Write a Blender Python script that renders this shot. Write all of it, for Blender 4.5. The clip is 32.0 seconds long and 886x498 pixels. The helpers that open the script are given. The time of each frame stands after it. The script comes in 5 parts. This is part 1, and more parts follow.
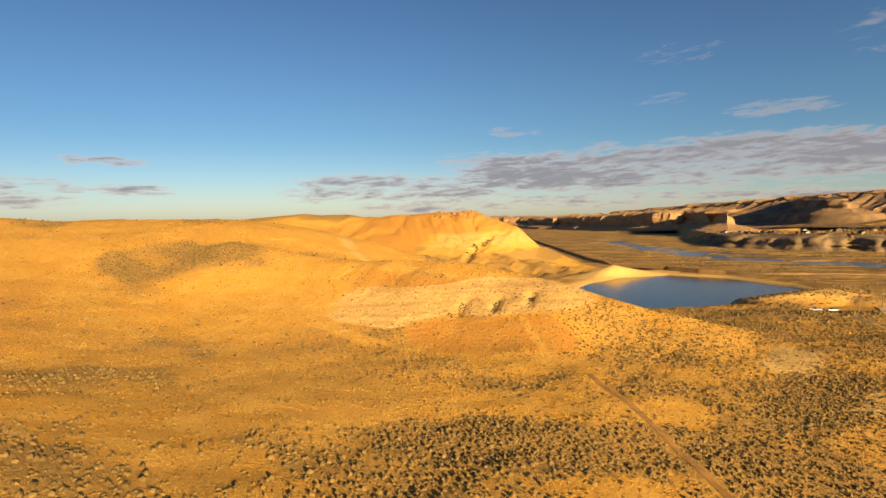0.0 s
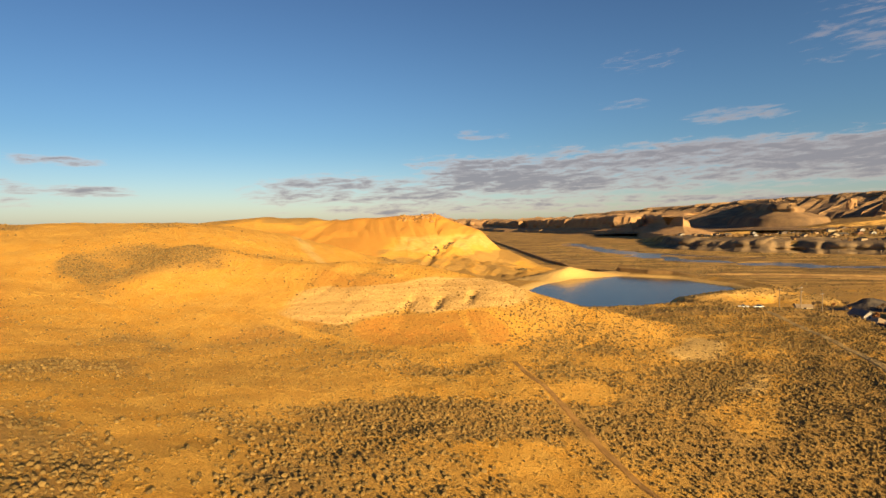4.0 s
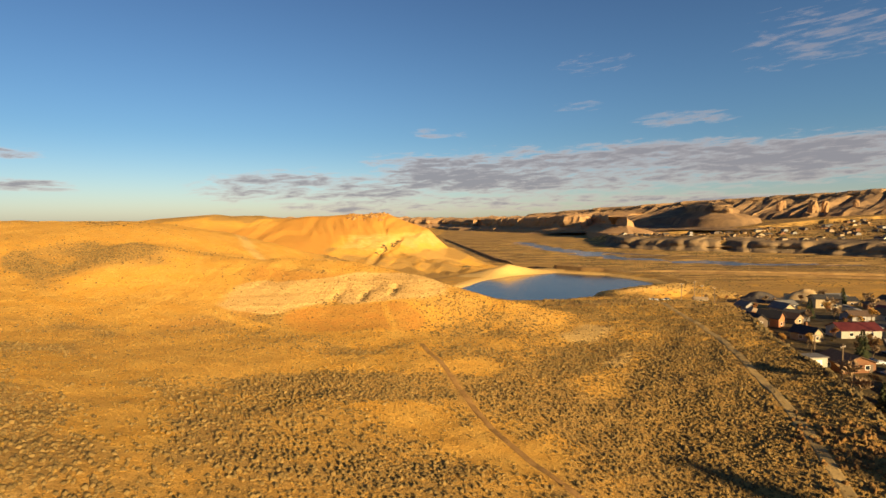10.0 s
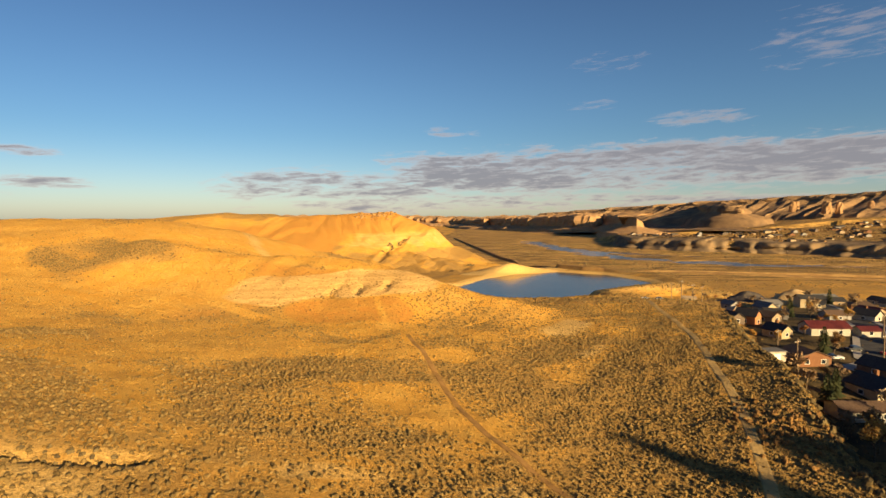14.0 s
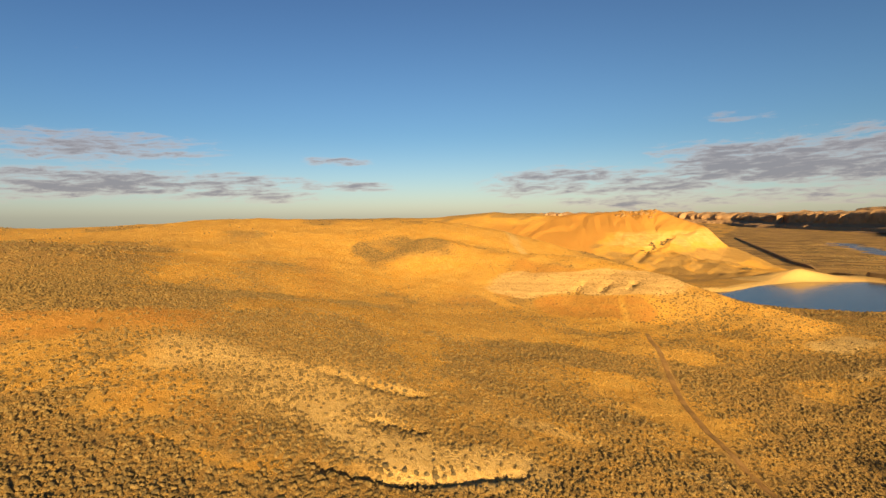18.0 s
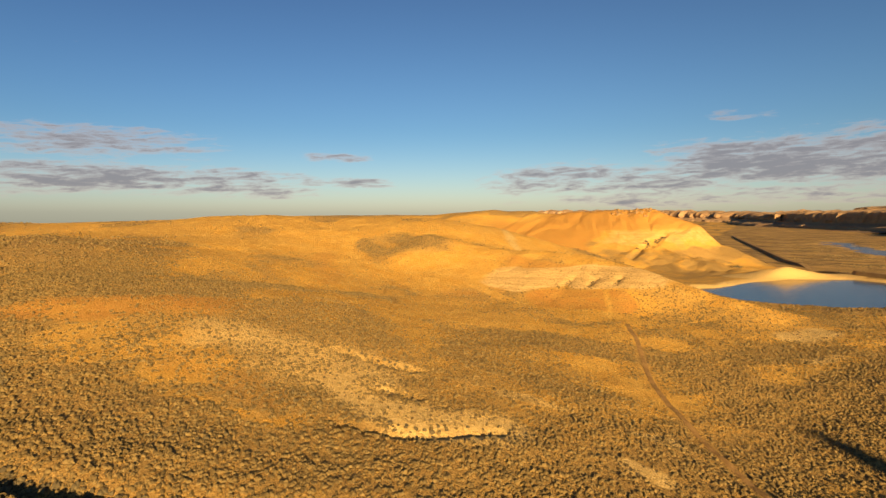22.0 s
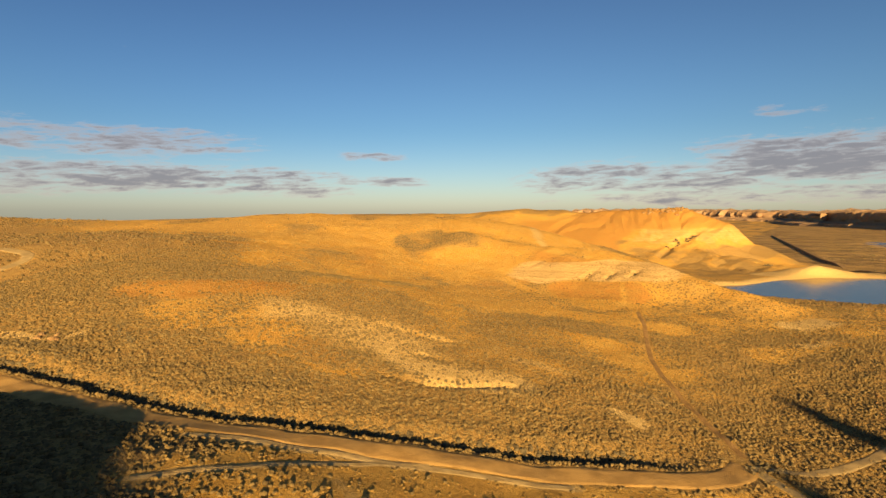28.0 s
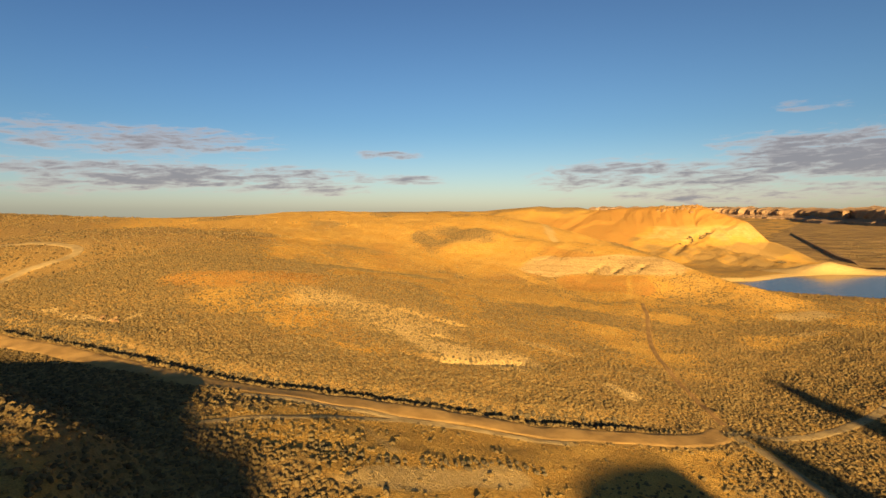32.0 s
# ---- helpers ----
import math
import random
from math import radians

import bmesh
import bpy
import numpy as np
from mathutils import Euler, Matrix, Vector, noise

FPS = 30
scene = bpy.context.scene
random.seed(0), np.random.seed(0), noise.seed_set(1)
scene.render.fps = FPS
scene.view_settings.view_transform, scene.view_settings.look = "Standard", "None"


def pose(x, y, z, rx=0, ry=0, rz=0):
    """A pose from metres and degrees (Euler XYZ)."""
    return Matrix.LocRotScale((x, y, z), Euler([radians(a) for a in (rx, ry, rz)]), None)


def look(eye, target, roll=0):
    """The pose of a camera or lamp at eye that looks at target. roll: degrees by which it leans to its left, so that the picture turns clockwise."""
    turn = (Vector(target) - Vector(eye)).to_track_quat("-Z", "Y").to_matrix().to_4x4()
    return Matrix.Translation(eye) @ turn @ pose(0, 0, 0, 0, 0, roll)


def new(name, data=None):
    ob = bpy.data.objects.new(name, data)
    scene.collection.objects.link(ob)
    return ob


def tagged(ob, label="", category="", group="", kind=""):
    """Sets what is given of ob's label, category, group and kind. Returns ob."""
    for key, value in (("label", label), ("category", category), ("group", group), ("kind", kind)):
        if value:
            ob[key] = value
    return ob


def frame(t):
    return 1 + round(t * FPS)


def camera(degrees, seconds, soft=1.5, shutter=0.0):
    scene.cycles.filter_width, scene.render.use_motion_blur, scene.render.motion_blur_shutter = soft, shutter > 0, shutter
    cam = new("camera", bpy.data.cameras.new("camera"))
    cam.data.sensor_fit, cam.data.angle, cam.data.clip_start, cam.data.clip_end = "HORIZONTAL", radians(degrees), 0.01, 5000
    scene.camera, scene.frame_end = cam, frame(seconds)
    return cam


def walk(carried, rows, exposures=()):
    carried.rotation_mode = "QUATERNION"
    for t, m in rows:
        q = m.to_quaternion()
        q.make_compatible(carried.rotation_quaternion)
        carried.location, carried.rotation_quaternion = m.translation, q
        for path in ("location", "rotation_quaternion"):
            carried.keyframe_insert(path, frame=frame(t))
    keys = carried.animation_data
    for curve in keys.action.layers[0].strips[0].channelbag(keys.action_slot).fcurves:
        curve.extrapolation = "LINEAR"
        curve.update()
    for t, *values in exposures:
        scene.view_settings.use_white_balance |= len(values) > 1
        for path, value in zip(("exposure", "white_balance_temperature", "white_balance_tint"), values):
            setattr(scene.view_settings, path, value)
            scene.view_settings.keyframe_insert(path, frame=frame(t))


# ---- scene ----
cam = camera(79.46, 32.0)
PATH = [  # seconds, x, y, z, yaw, pitch, roll
    (0, -0.00, 0.00, 44.25, 10.03, -3.16, -0.79),
    (1, 1.50, -2.10, 44.20, 9.74, -3.04, -0.80),
    (2, 3.20, -4.39, 44.27, 9.11, -2.91, -0.90),
    (3, 5.15, -6.94, 44.44, 8.06, -2.90, -0.81),
    (3.5, 6.16, -8.44, 44.55, 7.34, -2.90, -0.75),
    (5.5, 10.09, -14.16, 44.78, 4.35, -2.97, -0.68),
    (6, 11.02, -15.57, 44.86, 3.62, -2.98, -0.64),
    (7, 12.96, -18.41, 45.04, 2.60, -3.02, -0.59),
    (8, 14.81, -21.22, 45.17, 2.22, -3.07, -0.48),
    (9, 16.61, -23.88, 45.22, 2.02, -3.08, -0.42),
    (10, 18.47, -26.60, 45.41, 2.00, -3.15, -0.33),
    (11, 20.23, -29.21, 45.62, 2.15, -3.16, -0.23),
    (12, 22.12, -32.08, 45.84, 2.50, -3.20, -0.14),
    (13, 23.94, -34.63, 46.06, 2.87, -3.25, -0.06),
    (14, 25.75, -37.30, 46.04, 3.29, -3.29, 0.03),
    (14.5, 26.61, -38.56, 46.00, 4.71, -3.31, 0.09),
    (15, 27.80, -39.87, 45.89, 14.88, -3.44, 0.06),
    (15.5, 28.70, -41.34, 46.06, 25.40, -3.56, 0.05),
    (17.5, 34.18, -49.34, 47.73, 31.22, -3.51, -0.32),
    (18, 35.11, -50.71, 47.86, 31.15, -3.55, -0.29),
    (19, 36.90, -53.34, 48.12, 31.00, -3.62, -0.14),
    (20, 38.66, -56.08, 48.24, 30.84, -3.73, -0.04),
    (21, 40.38, -58.74, 48.33, 30.95, -3.82, 0.00),
    (22, 42.20, -61.42, 48.42, 31.13, -3.89, 0.07),
    (23, 44.23, -64.21, 48.51, 31.40, -3.89, 0.05),
    (24, 46.23, -67.00, 48.47, 32.01, -3.93, 0.05),
    (25, 48.25, -69.71, 48.37, 32.88, -3.93, 0.10),
    (25.5, 49.19, -70.99, 48.35, 33.32, -3.97, 0.13),
    (27.5, 53.04, -76.59, 48.48, 34.54, -4.01, 0.15),
    (28, 54.09, -77.97, 48.46, 34.79, -4.04, 0.13),
    (29, 56.03, -80.72, 48.51, 35.30, -4.03, 0.16),
    (30, 58.04, -83.52, 48.65, 35.77, -4.13, 0.15),
    (31, 59.82, -85.84, 48.65, 36.21, -4.25, 0.06),
    (32, 61.07, -87.48, 48.12, 36.50, -4.25, 0.06),
]
walk(cam, [(t, pose(x, y, z, 90 + p, 0, w) @ pose(0, 0, 0, 0, 0, r)) for t, x, y, z, w, p, r in PATH], [(0, 1.34), (15, 1.34), (20, 1.20), (32, 1.24)])

# ---- daylight ----
SUN_EL, SUN_AZ = radians(13.0), math.atan2(0.68, -0.73)
SUN_WAY = Vector((math.sin(SUN_AZ) * math.cos(SUN_EL), math.cos(SUN_AZ) * math.cos(SUN_EL), math.sin(SUN_EL)))
lamp = bpy.data.lights.new("sun", "SUN")
lamp.energy, lamp.angle, lamp.color = 5.0, radians(0.6), (1.0, 0.715, 0.345)
new("sun", lamp).matrix_world = look(SUN_WAY * 900, (0, 0, 0))


class Nodes:
    """Short-hand for building a node tree."""

    def __init__(self, tree):
        self.tree = tree
        tree.nodes.clear()

    def put(self, socket, value):
        if isinstance(value, bpy.types.NodeSocket):
            self.tree.links.new(value, socket)
        elif value is not None:
            if socket.type == "RGBA" and len(value) == 3:
                value = (*value, 1.0)
            socket.default_value = value

    def node(self, kind, props=None, **inputs):
        n = self.tree.nodes.new(kind)
        for key, value in (props or {}).items():
            setattr(n, key, value)
        for key, value in inputs.items():
            self.put(n.inputs[key.replace("_", " ")], value)
        return n

    def math(self, op, a, b=None, c=None, clamp=False):
        n = self.tree.nodes.new("ShaderNodeMath")
        n.operation, n.use_clamp = op, clamp
        for i, v in enumerate((a, b, c)):
            if v is not None:
                self.put(n.inputs[i], v)
        return n.outputs[0]

    def mix(self, fac, a, b, blend="MIX"):
        n = self.tree.nodes.new("ShaderNodeMix")
        n.data_type, n.blend_type = "RGBA", blend
        self.put(n.inputs[0], fac)
        self.put(n.inputs[6], a)
        self.put(n.inputs[7], b)
        return n.outputs[2]

    def noise(self, vector, scale, detail=4.0, rough=0.55, distort=0.0):
        n = self.tree.nodes.new("ShaderNodeTexNoise")
        self.put(n.inputs["Vector"], vector)
        n.inputs["Scale"].default_value, n.inputs["Detail"].default_value = scale, detail
        n.inputs["Roughness"].default_value, n.inputs["Distortion"].default_value = rough, distort
        return n.outputs["Fac"]

    def span(self, v, a, b, lo=0.0, hi=1.0, smooth=True):
        n = self.tree.nodes.new("ShaderNodeMapRange")
        n.interpolation_type = "SMOOTHSTEP" if smooth else "LINEAR"
        self.put(n.inputs[0], v)
        for i, value in enumerate((a, b, lo, hi)):
            n.inputs[i + 1].default_value = value
        return n.outputs[0]


def sky_world():
    world = bpy.data.worlds.new("sky")
    world.use_nodes = True
    scene.world = world
    n = Nodes(world.node_tree)
    sky = n.node("ShaderNodeTexSky")
    sky.sky_type, sky.sun_disc = "NISHITA", False
    sky.sun_elevation, sky.sun_rotation = SUN_EL, SUN_AZ
    sky.air_density, sky.dust_density, sky.ozone_density = 1.0, 0.4, 2.0
    way = n.node("ShaderNodeTexCoord").outputs["Generated"]
    part = n.node("ShaderNodeSeparateXYZ", Vector=way)
    x, y, z = part.outputs
    azim = n.math("ARCTAN2", x, y)
    lift = n.math("ARCSINE", z)
    # thin cloud drawn out into long streaks, lying in banks low over the valley and the hills
    flat = n.node("ShaderNodeCombineXYZ", X=n.math("MULTIPLY", azim, 9.0), Y=n.math("ADD", n.math("MULTIPLY", lift, 52.0), n.math("MULTIPLY", azim, -2.2)), Z=0.0).outputs[0]
    streak = n.noise(flat, 2.3, 10, 0.66, 0.35)
    wide = n.noise(flat, 0.42, 3, 0.5)
    body = n.math("ADD", n.math("MULTIPLY", streak, 0.62), n.math("MULTIPLY", wide, 0.42))

    def bank(az, half, el, tall, gain):
        side = n.span(n.math("ABSOLUTE", n.math("SUBTRACT", azim, radians(az))), radians(half), radians(half * 0.35))
        level = n.span(n.math("ABSOLUTE", n.math("SUBTRACT", lift, radians(el))), radians(tall), radians(tall * 0.25))
        return n.math("MULTIPLY", n.math("MULTIPLY", side, level), gain)

    banks = None
    for row in ((22, 30, 5.2, 4.0, 0.34), (2, 18, 4.8, 3.6, 0.36), (-14, 20, 3.4, 2.6, 0.32), (-62, 26, 3.0, 2.6, 0.32), (-66, 20, 6.4, 2.6, 0.24), (-42, 6, 5.7, 0.9, 0.26), (33, 11, 15.5, 4.5, 0.175), (14, 6, 15.5, 2.4, 0.13), (22, 7, 9.7, 1.2, 0.205),
                (-2, 5, 9.0, 1.0, 0.20), (12, 5, 11.2, 1.2, 0.18), (-42, 8, 3.1, 0.9, 0.24), (70, 34, 6.0, 6.0, 0.24), (8, 44, 1.6, 1.9, 0.27)):
        b = bank(*row)
        banks = b if banks is None else n.math("MAXIMUM", banks, b)
    cover = n.span(n.math("ADD", body, banks), 0.675, 0.90)
    fade = n.span(z, -0.01, 0.012)
    cover = n.math("MULTIPLY", n.math("MULTIPLY", cover, fade), n.span(z, 0.13, 0.19, 0.9, 0.55))
    tone = n.mix(n.span(n.math("ADD", body, banks), 0.70, 0.92), (0.40, 0.315, 0.275), (0.158, 0.148, 0.160))
    low = n.mix(n.span(z, 0.0, 0.16), (1.04, 1.10, 1.32), (0.66, 0.89, 1.10))
    grade = n.mix(n.span(z, 0.12, 0.65), low, (0.50, 0.61, 0.86))
    grade = n.mix(n.span(azim, radians(-10), radians(-75)), grade, n.mix(1.0, grade, (0.80, 0.84, 0.90), "MULTIPLY"))
    blue = n.mix(1.0, sky.outputs[0], grade, "MULTIPLY")
    back = n.node("ShaderNodeBackground", Color=blue, Strength=SKY)
    veil = n.node("ShaderNodeBackground", Color=tone, Strength=0.75)
    both = n.node("ShaderNodeMixShader", Fac=cover)
    n.put(both.inputs[1], back.outputs[0])
    n.put(both.inputs[2], veil.outputs[0])
    n.node("ShaderNodeOutputWorld", Surface=both.outputs[0])


SKY = 0.040
sky_world()

# ---- materials ----
def surface(name, build, rough=0.85, bump=None, metal=0.0, spec=0.3):
    """A principled material; build(n, place) gives the colour socket or value, bump(n, place) a height and its depth."""
    m = bpy.data.materials.new(name)
    m.use_nodes = True
    n = Nodes(m.node_tree)
    place = n.node("ShaderNodeTexCoord").outputs["Object"]
    p = n.node("ShaderNodeBsdfPrincipled")
    n.put(p.inputs["Base Color"], build(n, place) if callable(build) else build)
    n.put(p.inputs["Roughness"], rough(n, place) if callable(rough) else rough)
    p.inputs["Metallic"].default_value = metal
    p.inputs["Specular IOR Level"].default_value = spec
    if bump:
        h, deep = bump(n, place)
        n.put(p.inputs["Normal"], n.node("ShaderNodeBump", Height=h, Distance=deep).outputs[0])
    n.node("ShaderNodeOutputMaterial", Surface=p.outputs[0])
    return m


def mottled(a, b, scale, detail=5.0, lo=0.35, hi=0.65):
    return lambda n, place: n.mix(n.span(n.noise(place, scale, detail), lo, hi), a, b)


def ground_colour(n, place):
    att = n.node("ShaderNodeAttribute", {"attribute_name": "cover"})
    r, g, b = n.node("ShaderNodeSeparateColor", Color=att.outputs["Color"]).outputs
    cliff = att.outputs["Alpha"]
    big, mid, small = n.noise(place, 0.035, 5), n.noise(place, 0.22, 6, 0.65), n.noise(place, 1.6, 4, 0.6)
    tiny = n.noise(place, 6.0, 3, 0.6)
    grass = n.mix(n.span(big, 0.38, 0.62), (0.66, 0.368, 0.062), (0.56, 0.325, 0.068))
    grass = n.mix(n.span(mid, 0.35, 0.7), grass, (0.66, 0.41, 0.092))
    scrub = n.mix(n.span(small, 0.35, 0.65), (0.23, 0.160, 0.062), (0.38, 0.255, 0.090))
    col = n.mix(n.math("MULTIPLY", n.span(n.math("ADD", b, n.math("MULTIPLY", n.math("SUBTRACT", mid, 0.5), 0.9)), 0.25, 0.75), 0.75), grass, scrub)
    # the valley plain: brown brush and tan grass in long streaks
    lie = n.node("ShaderNodeMapping", Vector=place)
    lie.inputs["Rotation"].default_value, lie.inputs["Scale"].default_value = (0, 0, radians(16)), (0.25, 1.0, 1.0)
    streak = n.noise(lie.outputs[0], 0.085, 8, 0.72)
    brush = n.mix(n.span(streak, 0.43, 0.57), (0.18, 0.12, 0.045), (0.57, 0.37, 0.115))
    brush = n.mix(n.span(n.noise(place, 0.16, 5, 0.7), 0.5, 0.72), brush, (0.27, 0.18, 0.065))
    at = n.node("ShaderNodeSeparateXYZ", Vector=place).outputs
    far = n.math("MAXIMUM", n.span(at[1], 560.0, 640.0), n.math("MULTIPLY", n.span(at[1], 330.0, 400.0), n.span(at[0], 95.0, 170.0)))
    col = n.mix(n.math("MULTIPLY", far, n.span(b, 0.1, 0.4)), col, brush)
    red = n.mix(n.span(mid, 0.3, 0.7), (0.55, 0.27, 0.055), (0.53, 0.30, 0.065))
    col = n.mix(n.span(n.math("ADD", g, n.math("MULTIPLY", n.math("SUBTRACT", mid, 0.5), 0.5)), 0.3, 0.7), col, red)
    pale = n.mix(n.span(small, 0.3, 0.7), (0.72, 0.52, 0.20), (0.62, 0.42, 0.13))
    col = n.mix(n.span(n.math("ADD", r, n.math("ADD", n.math("MULTIPLY", n.math("SUBTRACT", small, 0.5), 0.6), n.math("MULTIPLY", n.math("SUBTRACT", mid, 0.5), 0.5))), 0.28, 0.72), col, pale)
    # banded clay on the steep faces
    height = n.node("ShaderNodeSeparateXYZ", Vector=place).outputs[2]
    band = n.node("ShaderNodeTexNoise", {"noise_dimensions": "1D"})
    n.put(band.inputs["W"], n.math("ADD", n.math("MULTIPLY", height, 0.75), n.math("MULTIPLY", mid, 2.0)))
    band.inputs["Scale"].default_value = 1.0
    clay = n.mix(n.span(band.outputs["Fac"], 0.35, 0.65), (0.72, 0.50, 0.19), (0.58, 0.385, 0.135))
    col = n.mix(n.span(n.math("ADD", cliff, n.math("MULTIPLY", n.math("SUBTRACT", mid, 0.5), 0.6)), 0.3, 0.7), col, clay)
    return n.mix(n.span(tiny, 0.2, 0.8, 0.0, 1.0), n.mix(1.0, col, (0.68, 0.61, 0.57), "MULTIPLY"), n.mix(1.0, col, (1.22, 1.13, 1.08), "MULTIPLY"))


def ground_relief(n, place):
    return n.math("ADD", n.math("ADD", n.math("MULTIPLY", n.noise(place, 0.11, 5, 0.6), 0.5), n.noise(place, 0.8, 7, 0.72)), n.math("MULTIPLY", n.noise(place, 4.0, 5, 0.65), 0.45)), 0.6


GROUND = surface("dry_ground", ground_colour, 0.95, ground_relief, spec=0.1)


def water_mat():
    m = bpy.data.materials.new("water")
    m.use_nodes = True
    n = Nodes(m.node_tree)
    place = n.node("ShaderNodeTexCoord").outputs["Object"]
    p = n.node("ShaderNodeBsdfPrincipled")
    n.put(p.inputs["Base Color"], (0.012, 0.022, 0.03))
    p.inputs["Roughness"].default_value, p.inputs["IOR"].default_value = 0.16, 1.28
    h = n.noise(place, 0.9, 4, 0.6)
    n.put(p.inputs["Normal"], n.node("ShaderNodeBump", Height=h, Distance=0.05, Strength=0.5).outputs[0])
    n.node("ShaderNodeOutputMaterial", Surface=p.outputs[0])
    return m


WATER = water_mat()
SAGE = surface("sagebrush_leaves", lambda n, p: n.mix(n.node("ShaderNodeNewGeometry").outputs["Random Per Island"], (0.098, 0.065, 0.025), (0.225, 0.148, 0.052)), 0.9, spec=0.1)
STRAW = surface("dry_straw", lambda n, p: n.mix(n.node("ShaderNodeNewGeometry").outputs["Random Per Island"], (0.16, 0.097, 0.026), (0.25, 0.152, 0.040)), 0.9, spec=0.1)


def shared_tint(a, b):
    """Colour that differs from object to object."""
    return lambda n, p: n.mix(n.node("ShaderNodeObjectInfo").outputs["Random"], a, b)


def strata(n, place):
    h = n.node("ShaderNodeSeparateXYZ", Vector=place).outputs[2]
    wob = n.noise(place, 0.02, 4)
    band = n.node("ShaderNodeTexNoise", {"noise_dimensions": "1D"})
    n.put(band.inputs["W"], n.math("ADD", n.math("MULTIPLY", h, 0.16), n.math("MULTIPLY", wob, 1.5)))
    rock = n.mix(n.span(band.outputs["Fac"], 0.35, 0.65), (0.46, 0.275, 0.135), (0.31, 0.18, 0.085))
    return n.mix(n.span(n.noise(place, 0.05, 6, 0.65), 0.4, 0.7), rock, (0.40, 0.255, 0.13))


def talus(n, place):
    return n.mix(n.span(n.noise(place, 0.015, 7, 0.65), 0.36, 0.66), (0.17, 0.112, 0.068), (0.36, 0.225, 0.11))


TALUS = surface("brown_talus", talus, 0.95, lambda n, p: (n.noise(p, 0.05, 9, 0.75), 7.0), spec=0.1)
CLAY = surface("grey_clay", mottled((0.15, 0.11, 0.07), (0.28, 0.19, 0.10), 0.06), 0.95, lambda n, p: (n.noise(p, 0.15, 6, 0.7), 2.0), spec=0.1)
# yard soil with the shade of houses and trees put into its colour
YARD = surface("shaded_yard_soil", mottled((0.045, 0.036, 0.020), (0.13, 0.090, 0.040), 0.14), 0.95, lambda n, p: (n.noise(p, 1.5, 5), 0.2), spec=0.1)
ROCK = surface("banded_sandstone", strata, 0.95, lambda n, p: (n.noise(p, 0.10, 9, 0.75), 4.0), spec=0.1)
NEAR_ROCK = surface("broken_sandstone", mottled((0.42, 0.25, 0.10), (0.28, 0.15, 0.06), 0.5), 0.95, lambda n, p: (n.noise(p, 1.2, 6, 0.7), 0.5), spec=0.1)
EARTH = surface("brown_earth", mottled((0.24, 0.14, 0.055), (0.34, 0.21, 0.08), 0.12), 0.95, lambda n, p: (n.noise(p, 0.8, 5), 0.4), spec=0.1)
DIRT = surface("pale_dirt", mottled((0.46, 0.33, 0.17), (0.36, 0.24, 0.11), 0.3), 0.95, lambda n, p: (n.noise(p, 1.0, 5), 0.3), spec=0.1)
CINDER = surface("dark_spoil", mottled((0.05, 0.045, 0.05), (0.11, 0.09, 0.07), 0.3), 0.95, lambda n, p: (n.noise(p, 0.8, 6), 0.5), spec=0.1)
ASPHALT = surface("asphalt", mottled((0.045, 0.044, 0.043), (0.075, 0.07, 0.065), 0.6), 0.9, spec=0.2)
CONCRETE = surface("concrete", mottled((0.30, 0.27, 0.23), (0.40, 0.36, 0.31), 0.8), 0.9)
BARK = surface("bark", mottled((0.11, 0.075, 0.045), (0.19, 0.14, 0.09), 3.0), 0.95, spec=0.1)
TWIGS = surface("bare_twigs", mottled((0.20, 0.135, 0.075), (0.28, 0.19, 0.11), 2.0), 0.95, spec=0.1)
NEEDLES = surface("needles", lambda n, p: n.mix(n.node("ShaderNodeNewGeometry").outputs["Random Per Island"], (0.028, 0.038, 0.018), (0.062, 0.066, 0.028)), 0.9, spec=0.1)
GOLD_LEAF = surface("gold_leaves", lambda n, p: n.mix(n.node("ShaderNodeNewGeometry").outputs["Random Per Island"], (0.34, 0.17, 0.04), (0.42, 0.26, 0.07)), 0.9, spec=0.1)
RUST_LEAF = surface("rust_leaves", lambda n, p: n.mix(n.node("ShaderNodeNewGeometry").outputs["Random Per Island"], (0.20, 0.085, 0.034), (0.29, 0.135, 0.048)), 0.9, spec=0.1)
POLE_WOOD = surface("weathered_pole", mottled((0.16, 0.115, 0.07), (0.24, 0.175, 0.11), 2.0), 0.9)
WIRE = surface("wire", (0.05, 0.05, 0.05), 0.6, metal=0.5)
GLASS = surface("window_glass", (0.02, 0.024, 0.03), 0.08, spec=0.6)
TRIM = surface("white_trim", mottled((0.70, 0.67, 0.60), (0.78, 0.75, 0.70), 1.5), 0.7)
TYRE = surface("tyre_rubber", (0.025, 0.025, 0.025), 0.85)
CHROME = surface("bright_metal", (0.55, 0.55, 0.55), 0.3, metal=1.0)


def boards(a, b):
    """Painted siding with faint horizontal courses."""
    def colour(n, p):
        return n.mix(n.span(n.noise(p, 1.1, 5), 0.3, 0.7), a, b)
    def relief(n, p):
        h = n.node("ShaderNodeSeparateXYZ", Vector=p).outputs[2]
        return n.math("FRACT", n.math("MULTIPLY", h, 5.0)), 0.02
    return colour, relief


def siding(name, a, b):
    c, r = boards(a, b)
    return surface(name, c, 0.75, r)


def shingles(name, a, b):
    def colour(n, p):
        return n.mix(n.span(n.noise(p, 2.2, 6, 0.7), 0.3, 0.7), a, b)
    return surface(name, colour, 0.9, lambda n, p: (n.noise(p, 6.0, 3), 0.03), spec=0.15)


